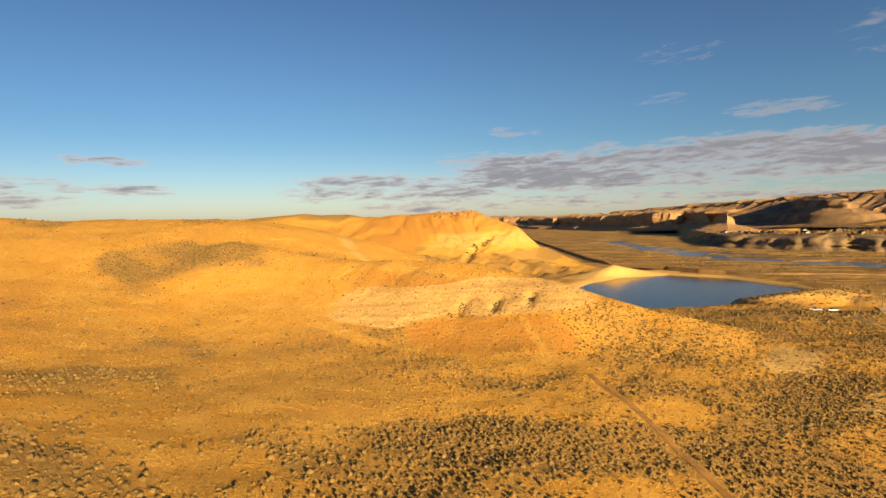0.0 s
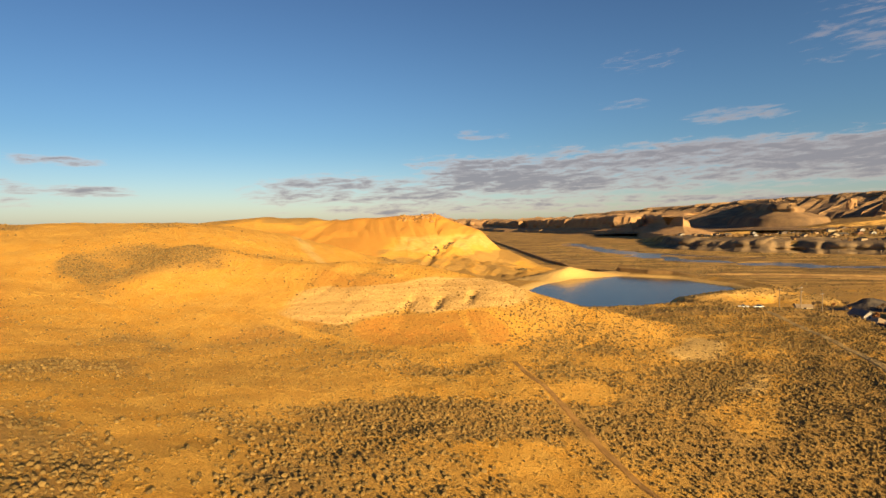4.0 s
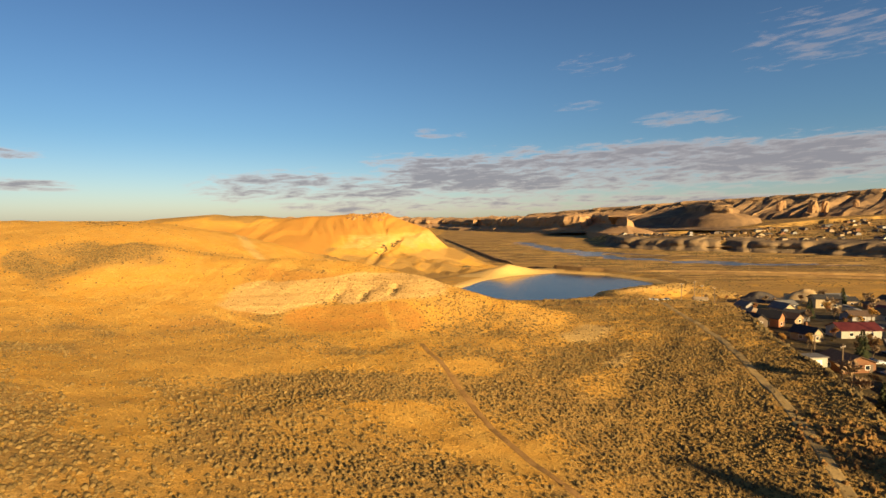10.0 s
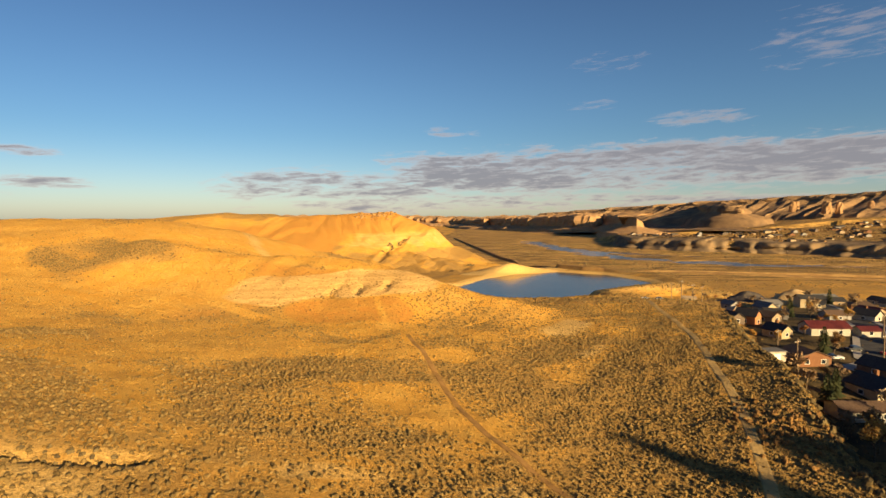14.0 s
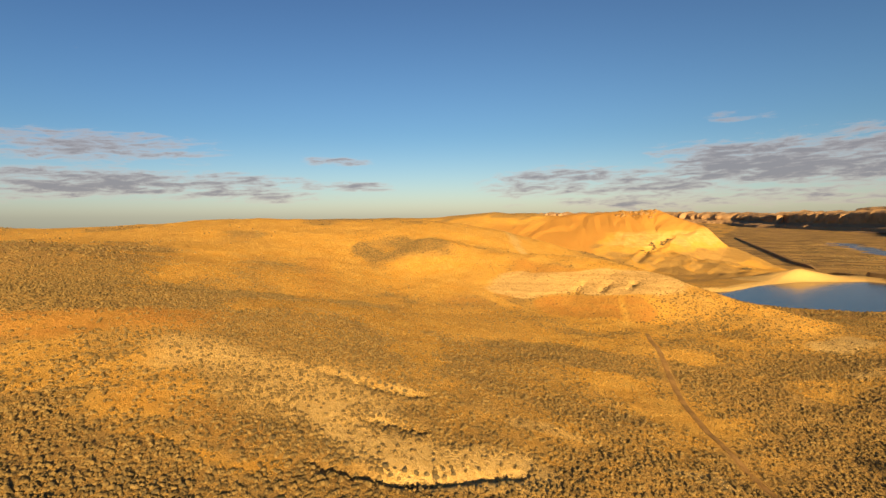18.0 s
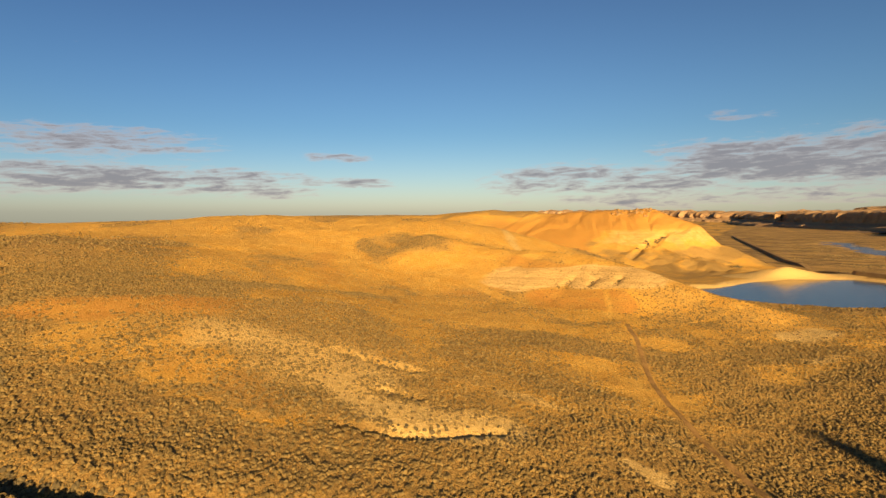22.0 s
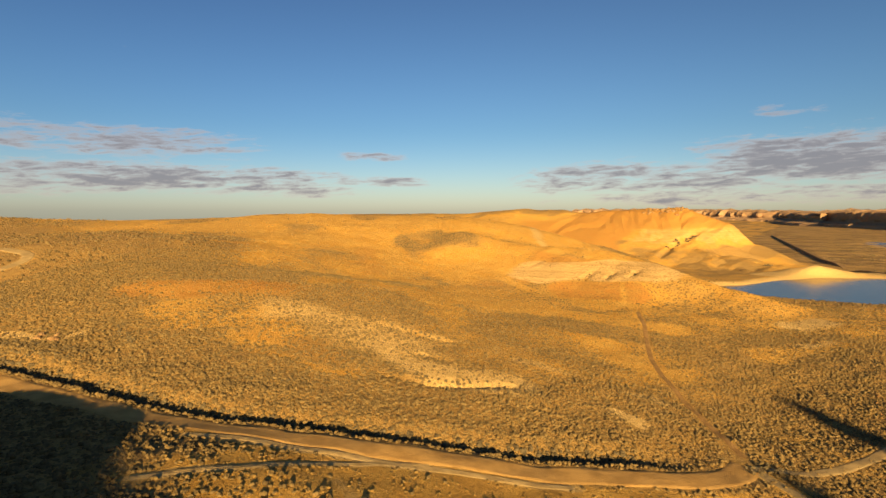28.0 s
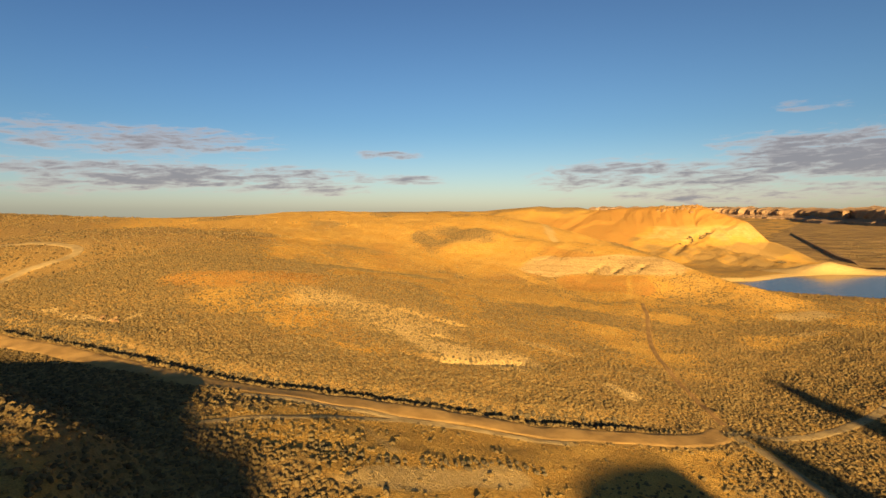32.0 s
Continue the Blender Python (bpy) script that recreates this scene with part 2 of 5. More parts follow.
WALLS = {
    "white": siding("white_siding", (0.33, 0.31, 0.26), (0.42, 0.39, 0.33)),
    "cream": siding("cream_siding", (0.33, 0.26, 0.16), (0.40, 0.32, 0.20)),
    "tan": siding("tan_siding", (0.26, 0.18, 0.11), (0.34, 0.25, 0.15)),
    "brown": siding("brown_siding", (0.16, 0.07, 0.03), (0.20, 0.09, 0.04)),
    "orange": siding("orange_siding", (0.34, 0.14, 0.06), (0.40, 0.18, 0.08)),
    "grey": siding("grey_siding", (0.22, 0.21, 0.20), (0.30, 0.28, 0.26)),
    "dark": siding("dark_siding", (0.10, 0.075, 0.055), (0.15, 0.11, 0.08)),
}
ROOFS = {
    "dark": shingles("dark_shingles", (0.030, 0.030, 0.034), (0.055, 0.052, 0.052)),
    "brown": shingles("brown_shingles", (0.085, 0.055, 0.038), (0.13, 0.085, 0.06)),
    "red": surface("red_metal_roof", mottled((0.075, 0.014, 0.013), (0.105, 0.022, 0.018), 0.8), 0.5),
    "grey": shingles("grey_shingles", (0.12, 0.115, 0.11), (0.18, 0.17, 0.16)),
    "tan": shingles("tan_shingles", (0.30, 0.22, 0.14), (0.37, 0.28, 0.18)),
}
DARK_BRUSH = surface("dark_brush", lambda n, p: n.mix(n.node("ShaderNodeNewGeometry").outputs["Random Per Island"], (0.075, 0.055, 0.028), (0.15, 0.11, 0.05)), 0.9, spec=0.1)
RUSTY = surface("rusty_brush", lambda n, p: n.mix(n.node("ShaderNodeNewGeometry").outputs["Random Per Island"], (0.14, 0.075, 0.028), (0.24, 0.135, 0.045)), 0.9, spec=0.1)
PLAIN_BRUSH = surface("plain_brush", lambda n, p: n.mix(n.node("ShaderNodeNewGeometry").outputs["Random Per Island"], (0.12, 0.09, 0.04), (0.22, 0.15, 0.06)), 0.9, spec=0.1)
BROWN_LEAF = surface("brown_leaves", lambda n, p: n.mix(n.node("ShaderNodeNewGeometry").outputs["Random Per Island"], (0.14, 0.08, 0.035), (0.24, 0.14, 0.055)), 0.9, spec=0.1)
# ---- landforms ----
def ramp(a, b, v):
    s = np.clip((v - a) / (b - a), 0.0, 1.0)
    return s * s * (3 - 2 * s)


def nearest(x, y, line):
    """Distance to a polyline, height along it, side (left positive) and run along it."""
    best = np.full(x.shape, 1e9)
    zz, side, run, share = np.zeros_like(x), np.zeros_like(x), np.zeros_like(x), np.zeros_like(x)
    gone = 0.0
    for a, b in zip(line[:-1], line[1:]):
        dx, dy = b[0] - a[0], b[1] - a[1]
        n2 = dx * dx + dy * dy
        s = np.clip(((x - a[0]) * dx + (y - a[1]) * dy) / n2, 0, 1)
        ex, ey = x - a[0] - s * dx, y - a[1] - s * dy
        d = np.hypot(ex, ey)
        hit = d < best
        best = np.where(hit, d, best)
        if len(a) > 2:
            w = (d + 0.5) ** -5.0
            zz, share = zz + w * (a[2] + s * (b[2] - a[2])), share + w
        side = np.where(hit, np.sign(dx * ey - dy * ex), side)
        run = np.where(hit, gone + s * math.sqrt(n2), run)
        gone += math.sqrt(n2)
    return best, zz / np.maximum(share, 1e-30), side, run


def inside(x, y, ring):
    """Signed distance to a closed outline, negative inside."""
    d, _, _, _ = nearest(x, y, ring + ring[:1])
    odd = np.zeros(x.shape, bool)
    for a, b in zip(ring, ring[1:] + ring[:1]):
        cross = ((a[1] > y) != (b[1] > y)) & (x < (b[0] - a[0]) * (y - a[1]) / (b[1] - a[1] + 1e-9) + a[0])
        odd ^= cross
    return np.where(odd, -d, d)


def wave(x, y, size, seed=0.0):
    """Cheap smooth noise, about -1 to 1."""
    u, v = x / size + seed * 1.7, y / size - seed * 2.3
    out = np.sin(u * 1.9 + 1.3 * np.sin(v * 1.1 + seed)) + np.sin(v * 2.3 + 1.7 * np.sin(u * 0.9 - seed))
    out += 0.6 * np.sin(u * 3.1 - v * 2.7 + 2.0 * np.sin(u * 0.7 + v * 0.6))
    return out / 2.6


ROAD = [(-260, -84), (-140, -68), (-100, -60.5), (-73, -55.5), (-47, -50), (-24.5, -45.2), (-10.5, -40.2), (1, -32.8), (12, -25.8), (22, -18.6), (32.5, -11), (40, -5), (44.5, -0.5), (46.8, 4), (47.5, 9)]
TRAIL = [(47, 12.5), (43.9, 17.4), (39.7, 24.2), (34.9, 31.9), (30.8, 39.7), (26.1, 48.3), (22, 58.6), (18, 71), (14.7, 82.5), (11, 91), (9, 97), (0, 112), (-6, 126)]
TOWN_TRACK = [(48, 9), (55.9, 14), (61.8, 25.4), (67, 37), (71.5, 50), (77, 68), (82, 90), (86.5, 108), (90, 125), (94, 158), (98, 186)]
HILL_ROAD = [(-112, -62), (-126, -52), (-136.5, -41), (-139, -31), (-138.5, -23), (-142, -17), (-150, -15), (-165, -20), (-181, -28), (-230, -45)]
OLD_ROAD = [(-60, 112), (-37, 105), (-22, 100), (-8, 93), (4, 90), (11, 88)]
SPUR_TRAIL = [(11, 88), (6, 97), (1, 109), (-3, 120), (-7, 132)]
LAKE_PATH = [(12, 97), (19, 109), (31, 125), (43, 148), (54, 168)]
SIDE_PATH = [(0, -54), (4, -46), (7, -38), (12, -29.6), (16, -26)]
FIELD_PATH = [(-9, -43.2), (-5, -40.4), (4, -34.6), (14, -28.2), (24, -21.2), (31, -16)]
NEAR_TRACK = [(48, 9), (52, 5.5), (58, 0), (66, -9), (76, -21), (90, -40)]
CREST = [(-900, -250, 34), (-330, 8, 45.4), (-290, 42, 43.6), (-255, 72, 42.2), (-225, 107, 45.1), (-185, 133, 47.4), (-150, 158, 45.1), (-120, 180, 43.3), (-94, 219, 39.5), (-57, 243, 28.5), (-36, 259, 22), (0, 285, 5)]
PLATEAU = [(-520, 90, 34.9), (-400, 160, 38.4), (-320, 215, 40), (-262, 275, 42.5), (-215, 335, 39.5)]
SPUR = [(-85, 138, 35), (-62, 141, 29.5), (-46, 143, 28), (-16, 150, 29.5), (4, 143, 27), (30, 141, 20), (56, 152, 13.5), (90, 175, 8.5)]
NOSE = [(-1500, 500, 20.5), (-500, 520, 44.3), (-300, 500, 46), (-239, 504, 51.8), (-196, 518, 50.6), (-160, 525, 47.4), (-120, 550, 50.7), (-86, 577, 53.4), (-71, 582, 53.6), (-23, 583, 36.0), (3, 580, 14), (45, 545, -3)]
LAKE = [(-5, 300), (18, 325), (32, 362), (58, 402), (98, 424), (132, 404), (152, 360), (153, 338), (128, 312), (92, 282), (55, 262), (20, 268)]
KNOLL = [(-60, 470, 16), (0, 468, 7), (25, 455, 2)]
MOUNDS = [
    (-70, 10, 7.1), (10, -70, 8.8), (-110, -30, 6.9), (-30, 50, 1.7), (-150, 10, 5.5), (-30, -30, 1.3),
    (-70, 90, 2.7), (-30, 130, 2.6), (-110, 10, 8.8), (-30, 10, 5.0), (90, 10, -1.3), (-70, -30, 3.4),
    (-70, 170, 4.2), (-70, 50, 6.0), (-30, 90, 1.7), (-150, -30, 5.5), (10, 10, 3.7), (50, 50, -3.2),
    (10, 90, 2.1), (-30, -70, 4.3), (-190, 10, 2.2), (-110, 50, 2.8), (-150, 90, -2.6), (50, 10, -1.5),
    (-110, -70, 2.1), (10, -30, -1.3), (10, 170, -1.2), (-110, 170, 1.4), (-150, 50, 1.5), (130, 50, 1.4),
    (50, -70, 1.9), (-70, -70, 1.4), (-190, -30, 1.6),
]
MOUND_R = 40.0


def base_height(x, y):
    z = 12.5 - 12.5 * ramp(170, 290, y) - 7.5 * ramp(400, 570, y)
    az = np.arctan2(x, np.maximum(y, -1e9) + 1e-6)
    z = z + (47 * ramp(-0.35, -0.05, az) * ramp(2.6, 2.2, az) - 160 * ramp(-0.25, -0.5, az)) * ramp(900 + 1700 * ramp(-0.4, -0.05, az), 4900, np.hypot(x, y)) + 10 * ramp(-60, -400, y)
    z = z - 8 * ramp(90, 260, x) * (1 - ramp(150, 290, y)) * ramp(-300, 0, y)
    return z


def height(x, y, fine=True):
    """Height of the ground."""
    b = base_height(x, y)
    d, zc, side, _ = nearest(x, y, CREST)
    south = 0.30 * (np.sqrt(d * d + 225) - 15) * (1 - 0.55 * ramp(-60, -200, x))
    north = 0.17 * (np.sqrt(d * d + 400) - 20)
    c = zc - np.where(side < 0, south, north)
    ds, zs, side, _ = nearest(x, y, SPUR)
    sp = zs - np.where(side < 0, 0.42, 0.30) * (np.sqrt(ds * ds + 16) - 4)
    d2, zn, side2, _ = nearest(x, y, NOSE)
    n = zn - np.where(side2 < 0, 0.34, 0.1 + 0.5 * ramp(-150, -40, x)) * (np.sqrt(d2 * d2 + 225) - 15)
    d3, zk, _, _ = nearest(x, y, KNOLL)
    kn = zk - 0.22 * (np.sqrt(d3 * d3 + 100) - 10)
    d4, zp, _, _ = nearest(x, y, PLATEAU)
    pl = zp - 0.10 * (np.sqrt(d4 * d4 + 900) - 30) - 0.006 * np.maximum(d4 - 30, 0) ** 2
    m = np.maximum(np.maximum(np.maximum(b, c), np.maximum(sp, pl)), np.maximum(n, kn))
    k = 1.6
    z = m + k * np.log(sum(np.exp((f - m) / k) for f in (b, c, sp, n, kn, pl)))
    for mx, my, mh in MOUNDS:
        z = z + mh * np.exp(-((x - mx) ** 2 + (y - my) ** 2) / (MOUND_R * MOUND_R))
    return shaped(x, y, z, fine)


SHORE = [(108, 286), (130, 297), (150, 303), (168, 290)]
BENCH = [(78, 20), (81, 42), (86, 58), (92, 75), (96, 88), (99, 100), (103, 122), (112, 145), (120, 170), (124, 200), (128, 250)]
BRAID = [(172, 1010), (202, 866), (242, 824), (290, 772), (350, 735)]
RIVER = [(150, 1250), (162, 1100), (178, 933), (206, 808), (236, 713), (275, 657), (317, 625), (366, 604), (420, 596), (560, 570), (760, 500)]
BLUFF = [(760, 3700), (330, 1500), (328, 1114), (318, 950), (358, 893), (404, 850), (463, 825), (509, 800), (547, 754), (575, 700), (640, 640), (800, 585), (1300, 540), (2200, 500)]


ALCOVES = [[(-18.2, 122), (-17.4, 128)], [(-10.2, 124), (-9.6, 130)], [(-2.2, 127), (-1.4, 133)]]
TRACKS = ((ROAD, 1.9), (TRAIL, 0.75), (TOWN_TRACK, 0.7), (HILL_ROAD, 1.4), (SIDE_PATH, 0.5), (FIELD_PATH, 0.45), (NEAR_TRACK, 0.7))


def shaped(x, y, z, fine=True):
    """Lake bed, banks, river channel, bluff and small relief."""
    d = inside(x, y, LAKE)
    bank = 0.4 + 0.16 * np.clip(d, 0, 30)
    east = ramp(60, 130, x) * ramp(430, 380, y)
    z = np.where(d < 30, np.maximum(z, np.minimum(bank, 1.5 + 2.2 * east * ramp(30, 12, d) * ramp(0, 6, d))), z)
    z = np.where(d < 60, np.minimum(z, 0.25 * d + 0.6 + 10 * ramp(12, 60, d)), z)
    z = np.where(d < 2, np.minimum(z, 0.35 * d), z)
    z = np.maximum(z, np.where(d < -14, -5.0, -1e9))
    # scarped bank along the near shore
    d, _, _, _ = nearest(x, y, SHORE)
    z = z + 2.3 * ramp(15 + 2.5 * wave(x, y, 9, 3.0), 9, d)
    # pale sandbank beyond the water
    u, v = 0.81 * (x - 60) + 0.586 * (y - 417), -0.586 * (x - 60) + 0.81 * (y - 417)
    z = z + 7.0 * np.clip(1 - np.abs(u + 4) / 42, 0, 1) ** 1.3 * np.exp(-(v / 11) ** 2) * ramp(0, 9, inside(x, y, LAKE))
    # dark gully down the nose, and small badland relief at its foot
    d, _, _, _ = nearest(x, y, [(-60, 432), (-58, 446), (-55, 466), (-52, 490), (-45, 520)])
    z = z - 2.6 * ramp(6 + 2 * wave(x, y, 8, 45.0), 0.5, d)
    z = z + ramp(-90, -50, x) * ramp(60, 30, x) * ramp(395, 425, y) * ramp(530, 490, y) * (1.5 * wave(x, y * 0.7 + 0.5 * x, 9, 41.0) + 0.9 * wave(x, y * 0.8, 4.5, 42.0)) * ramp(4, 14, inside(x, y, LAKE))
    # river
    d, _, _, _ = nearest(x, y, RIVER)
    wide = (22 + 8 * wave(x, y, 70, 4.0)) * (1 - 0.95 * ramp(380, 450, x))
    z = z - 1.3 * ramp(wide + 8, wide - 4, d + 20 * wave(x, y * 1.5, 38, 4.1) + 9 * wave(x, y * 1.5, 15, 4.3)) * (y > 520)
    d, _, _, _ = nearest(x, y, BRAID)
    z = z - 1.3 * ramp(20, 9, d + 6 * wave(x, y, 50, 4.4)) * (y > 520)
    # bluff across the river with a flat top that rises to the foot of the mesas
    d, _, side, run = nearest(x, y, BLUFF)
    cut = 7 * wave(x, y, 34, 6.0) + 4 * wave(x, y, 13, 7.0)
    into = np.where(side > 0, d, -d)
    run = np.maximum(run - 2241.6, 0) + np.clip(into, 0, 2000) * (run < 2241.6)
    rise = 17 * ramp(4, 26, into + cut) * ramp(60, 330, run) + 0.052 * np.clip(into - 60, 0, 1100) * ramp(250, 700, run)
    z = z + np.where(into > -40, rise, 0)
    # brow of the bluff under the end of the flight
    d, _, _, _ = nearest(x, y, [(-60, -84), (-34, -78), (-12, -75), (6, -76), (16, -82), (30, -100)])
    z = z + 6.5 * ramp(13, 2.5, d + 2 * wave(x, y, 11, 17.0))
    # the houses stand on a bench a few metres below the dry slope
    d, _, side, _ = nearest(x, y, BENCH)
    drop = ramp(0, 5, np.where(side < 0, d, -d)) * ramp(25, 50, y) * ramp(240, 200, y) * ramp(330, 250, x)
    z = z * (1 - drop) + drop * (8.6 - 3.0 * ramp(150, 215, y) - 2.6 * ramp(96, 74, y))
    if fine:
        near = ramp(420, 200, np.hypot(x, y - 60)) * (1 - 0.92 * drop)
        z = z + ramp(500, 560, y) * ramp(1300, 1000, y) * ramp(20, 70, x) * (0.35 * wave(x, y, 30, 43.0) + 0.25 * wave(x, y * 1.5, 13, 44.0))
        z = z + near * (0.30 * wave(x, y, 9, 8.0) + 0.16 * wave(x, y, 3.6, 9.0) + 0.6 * wave(x, y, 24, 9.5))
        slope = ramp(-20, -90, x) * ramp(60, 110, y) + ramp(450, 520, y) * ramp(60, -20, x)
        z = z + 0.5 * slope * wave(x * 1.5 + y, y - x * 0.6, 26, 11.0)
        # short erosion ledges
        for line in ([(-25, 11), (-17, 13), (-9, 16)], [(-9, -7), (-3, -5.4), (2, -3), (6, 1), (11, 7)], [(-10, 5), (-3, 7)]):
            z = z - 0.9 * ramp(1.1 + 0.3 * wave(x, y, 4, 18.0), 0.2, nearest(x, y, line)[0])
        d, _, side, _ = nearest(x, y, ROAD)
        z = z - 1.4 * np.where(side > 0, ramp(3.3, 4.5, d) * ramp(10.5, 7.0 - 1.8 * ramp(-40, 10, x), d), 0) * ramp(-120, -80, x) * ramp(44, 30, x)
        # gullies down the far nose
        d, _, side, run = nearest(x, y, NOSE)
        z = z + ramp(110, 60, d) * ramp(4, 22, d) * ramp(-230, -150, x) * ramp(40, 0, x) * (0.8 * wave(run + 0.45 * d, run * 0.3, 6.5, 15.0) + 0.5 * wave(run + 0.3 * d, d * 0.1, 2.6, 16.0)) * (side < 0)
        # runnels down the clay face of the spur
        d, _, _, run = nearest(x, y, [(-56, 133), (-16, 126), (4, 130), (20, 133)])
        z = z + ramp(13, 4, d) * (0.30 * wave(run, run * 0.2, 4.2, 12.0) + 0.2 * wave(run, 0.2 * run, 1.7, 13.0))
        # three short alcoves worn into the clay
        for line in ALCOVES:
            d, _, _, _ = nearest(x, y, line)
            z = z - 0.9 * ramp(1.5, 0.4, d)
    return z

# ---- ground sheet ----
def cover_of(x, y, z):
    """Bare, red, scrub and clay-face shares of the ground."""
    n1, n2, n3 = wave(x, y, 38, 1.0), wave(x, y, 17, 2.0), wave(x, y, 7, 3.0)
    scrub = 0.62 + 0.22 * n1 + 0.22 * n2 + 0.10 * n3
    hill = ramp(-15, -75, x) * ramp(20, 75, y)
    scrub = scrub - 0.55 * hill + 0.35 * hill * ramp(0.25, 0.7, n2)
    # smooth golden patches, then thickets
    for (ax, ay, bx, by, wide, amount) in ((-20, 76, 18, 84, 9, 0.5), (-10, 100, 25, 106, 8, 0.3), (10, 55, 26, 46, 9, 0.35), (-60, 40, -30, 66, 14, 0.45), (60, 128, 70, 140, 10, 0.4), (-68, 119, -50, 112, 10, 0.5),
                                           (-50, 148, 10, 146, 15, 0.8), (-38, 48, -20, 34, 8, 0.5), (-62, 30, -51, 57, 9, 0.4), (-30, -14, -12, -9, 6, 0.45), (45, 80, 62, 106, 6, 0.35), (12, -36, 45, -9, 8, 0.45), (-66, -16, -36, -6, 10, 0.4),
                                           (-142, 43, -130, 71, 7, 0.6), (-113, 44, -91, 17, 6, 0.5), (-130, 130, -118, 106, 12, 0.6)):
        d, _, _, _ = nearest(x, y, [(ax, ay), (bx, by)])
        scrub = scrub - amount * ramp(wide, wide * 0.4, d + 3 * n3)
    for (ax, ay, bx, by, wide) in ((-121, 131, -100, 118, 10), (-105, 118, -89, 108, 9), (-99, 137, -73, 130, 11), (-89, 83, -68, 78, 6), (-70, 91, -57, 82, 5), (-70, 153, -60, 150, 6), (-150, 60, -115, 90, 12), (-175, 20, -140, 50, 16), (-111, 65, -78, 50, 6), (-78, 50, -55, 39, 5),
                                   (-95, -40, -48, -36, 12), (-48, -36, -8, -24, 9), (-8, -24, 24, -6, 9), (-30, -14, 14, 8, 4), (-110, 0, -72, 22, 8), (-62, 62, -44, 40, 5), (-20, 62, 6, 66, 8), (24, 70, 50, 62, 12), (24, 4, 46, 30, 9), (-10, -70, 30, -62, 10), (52, 20, 72, 5, 9), (56, 40, 66, 62, 7), (-120, -30, -90, -10, 12), (-100, 20, -84, 40, 7)):
        d, _, _, _ = nearest(x, y, [(ax, ay), (bx, by)])
        scrub = scrub + 0.42 * ramp(wide * 1.2, wide * 0.1, d + 4 * n3)
    scrub = scrub - 0.18 * ramp(-75, -50, x) * ramp(60, 25, x) * ramp(78, 100, y) * ramp(165, 140, y) - 0.12 * ramp(25, 45, x) * ramp(110, 95, x) * ramp(100, 125, y) * ramp(285, 250, y)
    scrub = scrub + 0.35 * ramp(-55, -85, x) * ramp(25, 5, y) + 0.3 * ramp(30, 50, x) * ramp(85, 60, y) + 0.25 * ramp(0, -20, y) * ramp(5, -15, x)
    scrub = scrub - 0.10 * ramp(-60, -35, x) * ramp(42, 25, x) * ramp(12, 25, y) * ramp(115, 95, y)
    d, _, side, _ = nearest(x, y, ROAD)
    scrub = scrub - 0.42 * (side < 0) * ramp(2, 6, d) * ramp(-6, 4, x) * ramp(62, 48, x) * ramp(-56, -46, y)
    bare = np.zeros_like(x)
    for (line, wide, most) in (([(-45, 2), (-30, 4), (-14, 5)], 13, 0.66), ([(-17, 1), (-9, 0), (-1, 0), (5, 3), (11, 7)], 7.0, 0.82), ([(-30, 14), (-20, 14), (-9, 14)], 4.0, 0.5), ([(52, 120), (60, 132)], 7, 0.8), ([(52, 95), (60, 106)], 3.5, 0.6),
                               ([(24, 22.5), (31, 25)], 2.6, 0.7), ([(27, 13), (32, 11)], 1.0, 0.8), ([(-88, -43), (-75, -40), (-64, -38), (-65, -34)], 2.6, 0.85), ([(17, -60), (22, -51), (26, -42), (31, -35)], 3.2, 0.75), ([(12, -38), (19, -41)], 2.0, 0.5), ([(5, 20), (16, 23)], 1.6, 0.6), ([(-60, 60), (-52, 66)], 2.0, 0.6),
                               ([(-84, 214), (-66, 184), (-44, 160), (-28, 148)], 5.5, 0.6), ([(-50, 196), (-38, 172), (-24, 156)], 4.5, 0.65), ([(-57, 38), (-48, 41)], 3.0, 0.5)):
        d, _, _, _ = nearest(x, y, line)
        bare = np.maximum(bare, most * ramp(wide * 1.25, wide * 0.15, d + 1.8 * n3 + 1.6 * n2))
    red = np.zeros_like(x)
    for (line, wide, most) in (([(-80, -13), (-68, 0), (-58, 10)], 12, 0.66), ([(-40, -10), (-20, -8)], 7, 0.45), ([(-110, 96), (-80, 70)], 10, 0.5), ([(-60, 150), (-40, 158)], 9, 0.55), ([(-50, 95), (-30, 120)], 7, 0.5)):
        d, _, _, _ = nearest(x, y, line)
        red = np.maximum(red, most * ramp(wide * 1.25, wide * 0.2, d + 1.8 * n3))
    # the spur's clay face: a pale bed between two red ones, all nearly level
    d, _, side, _ = nearest(x, y, [(-44, 124), (-24, 123), (-6, 128), (12, 133)])
    near = ramp(16, 11, d) * ramp(-54, -40, x + 3 * n2) * ramp(20, 8, x)
    bed = z + 0.7 * n3 + 0.5 * n2 - 0.04 * (x + 14)
    face = near * ramp(21.2, 23.2, bed) * ramp(29.3, 28.0, bed)
    red = np.maximum(red, near * 0.62 * ramp(27.8, 29.0, bed))
    red = np.maximum(red, 0.85 * ramp(11, 6, nearest(x, y, [(-20, 112), (0, 115)])[0] + 1.5 * n3) * ramp(22.6, 21.4, bed) * (1 - face))
    # the far nose: red-gold above, pale beds below, worn grey-tan mounds at its foot
    on_nose = ramp(-260, -180, x) * ramp(50, 10, x) * ramp(400, 430, y) * ramp(620, 590, y)
    bed = z + 3.0 * n2 + 1.2 * n3
    pale_end = ramp(-106, -84, x + 5 * n2)
    face = np.maximum(face, on_nose * pale_end * (0.50 * ramp(15, 21, bed) * ramp(36, 29, bed)))
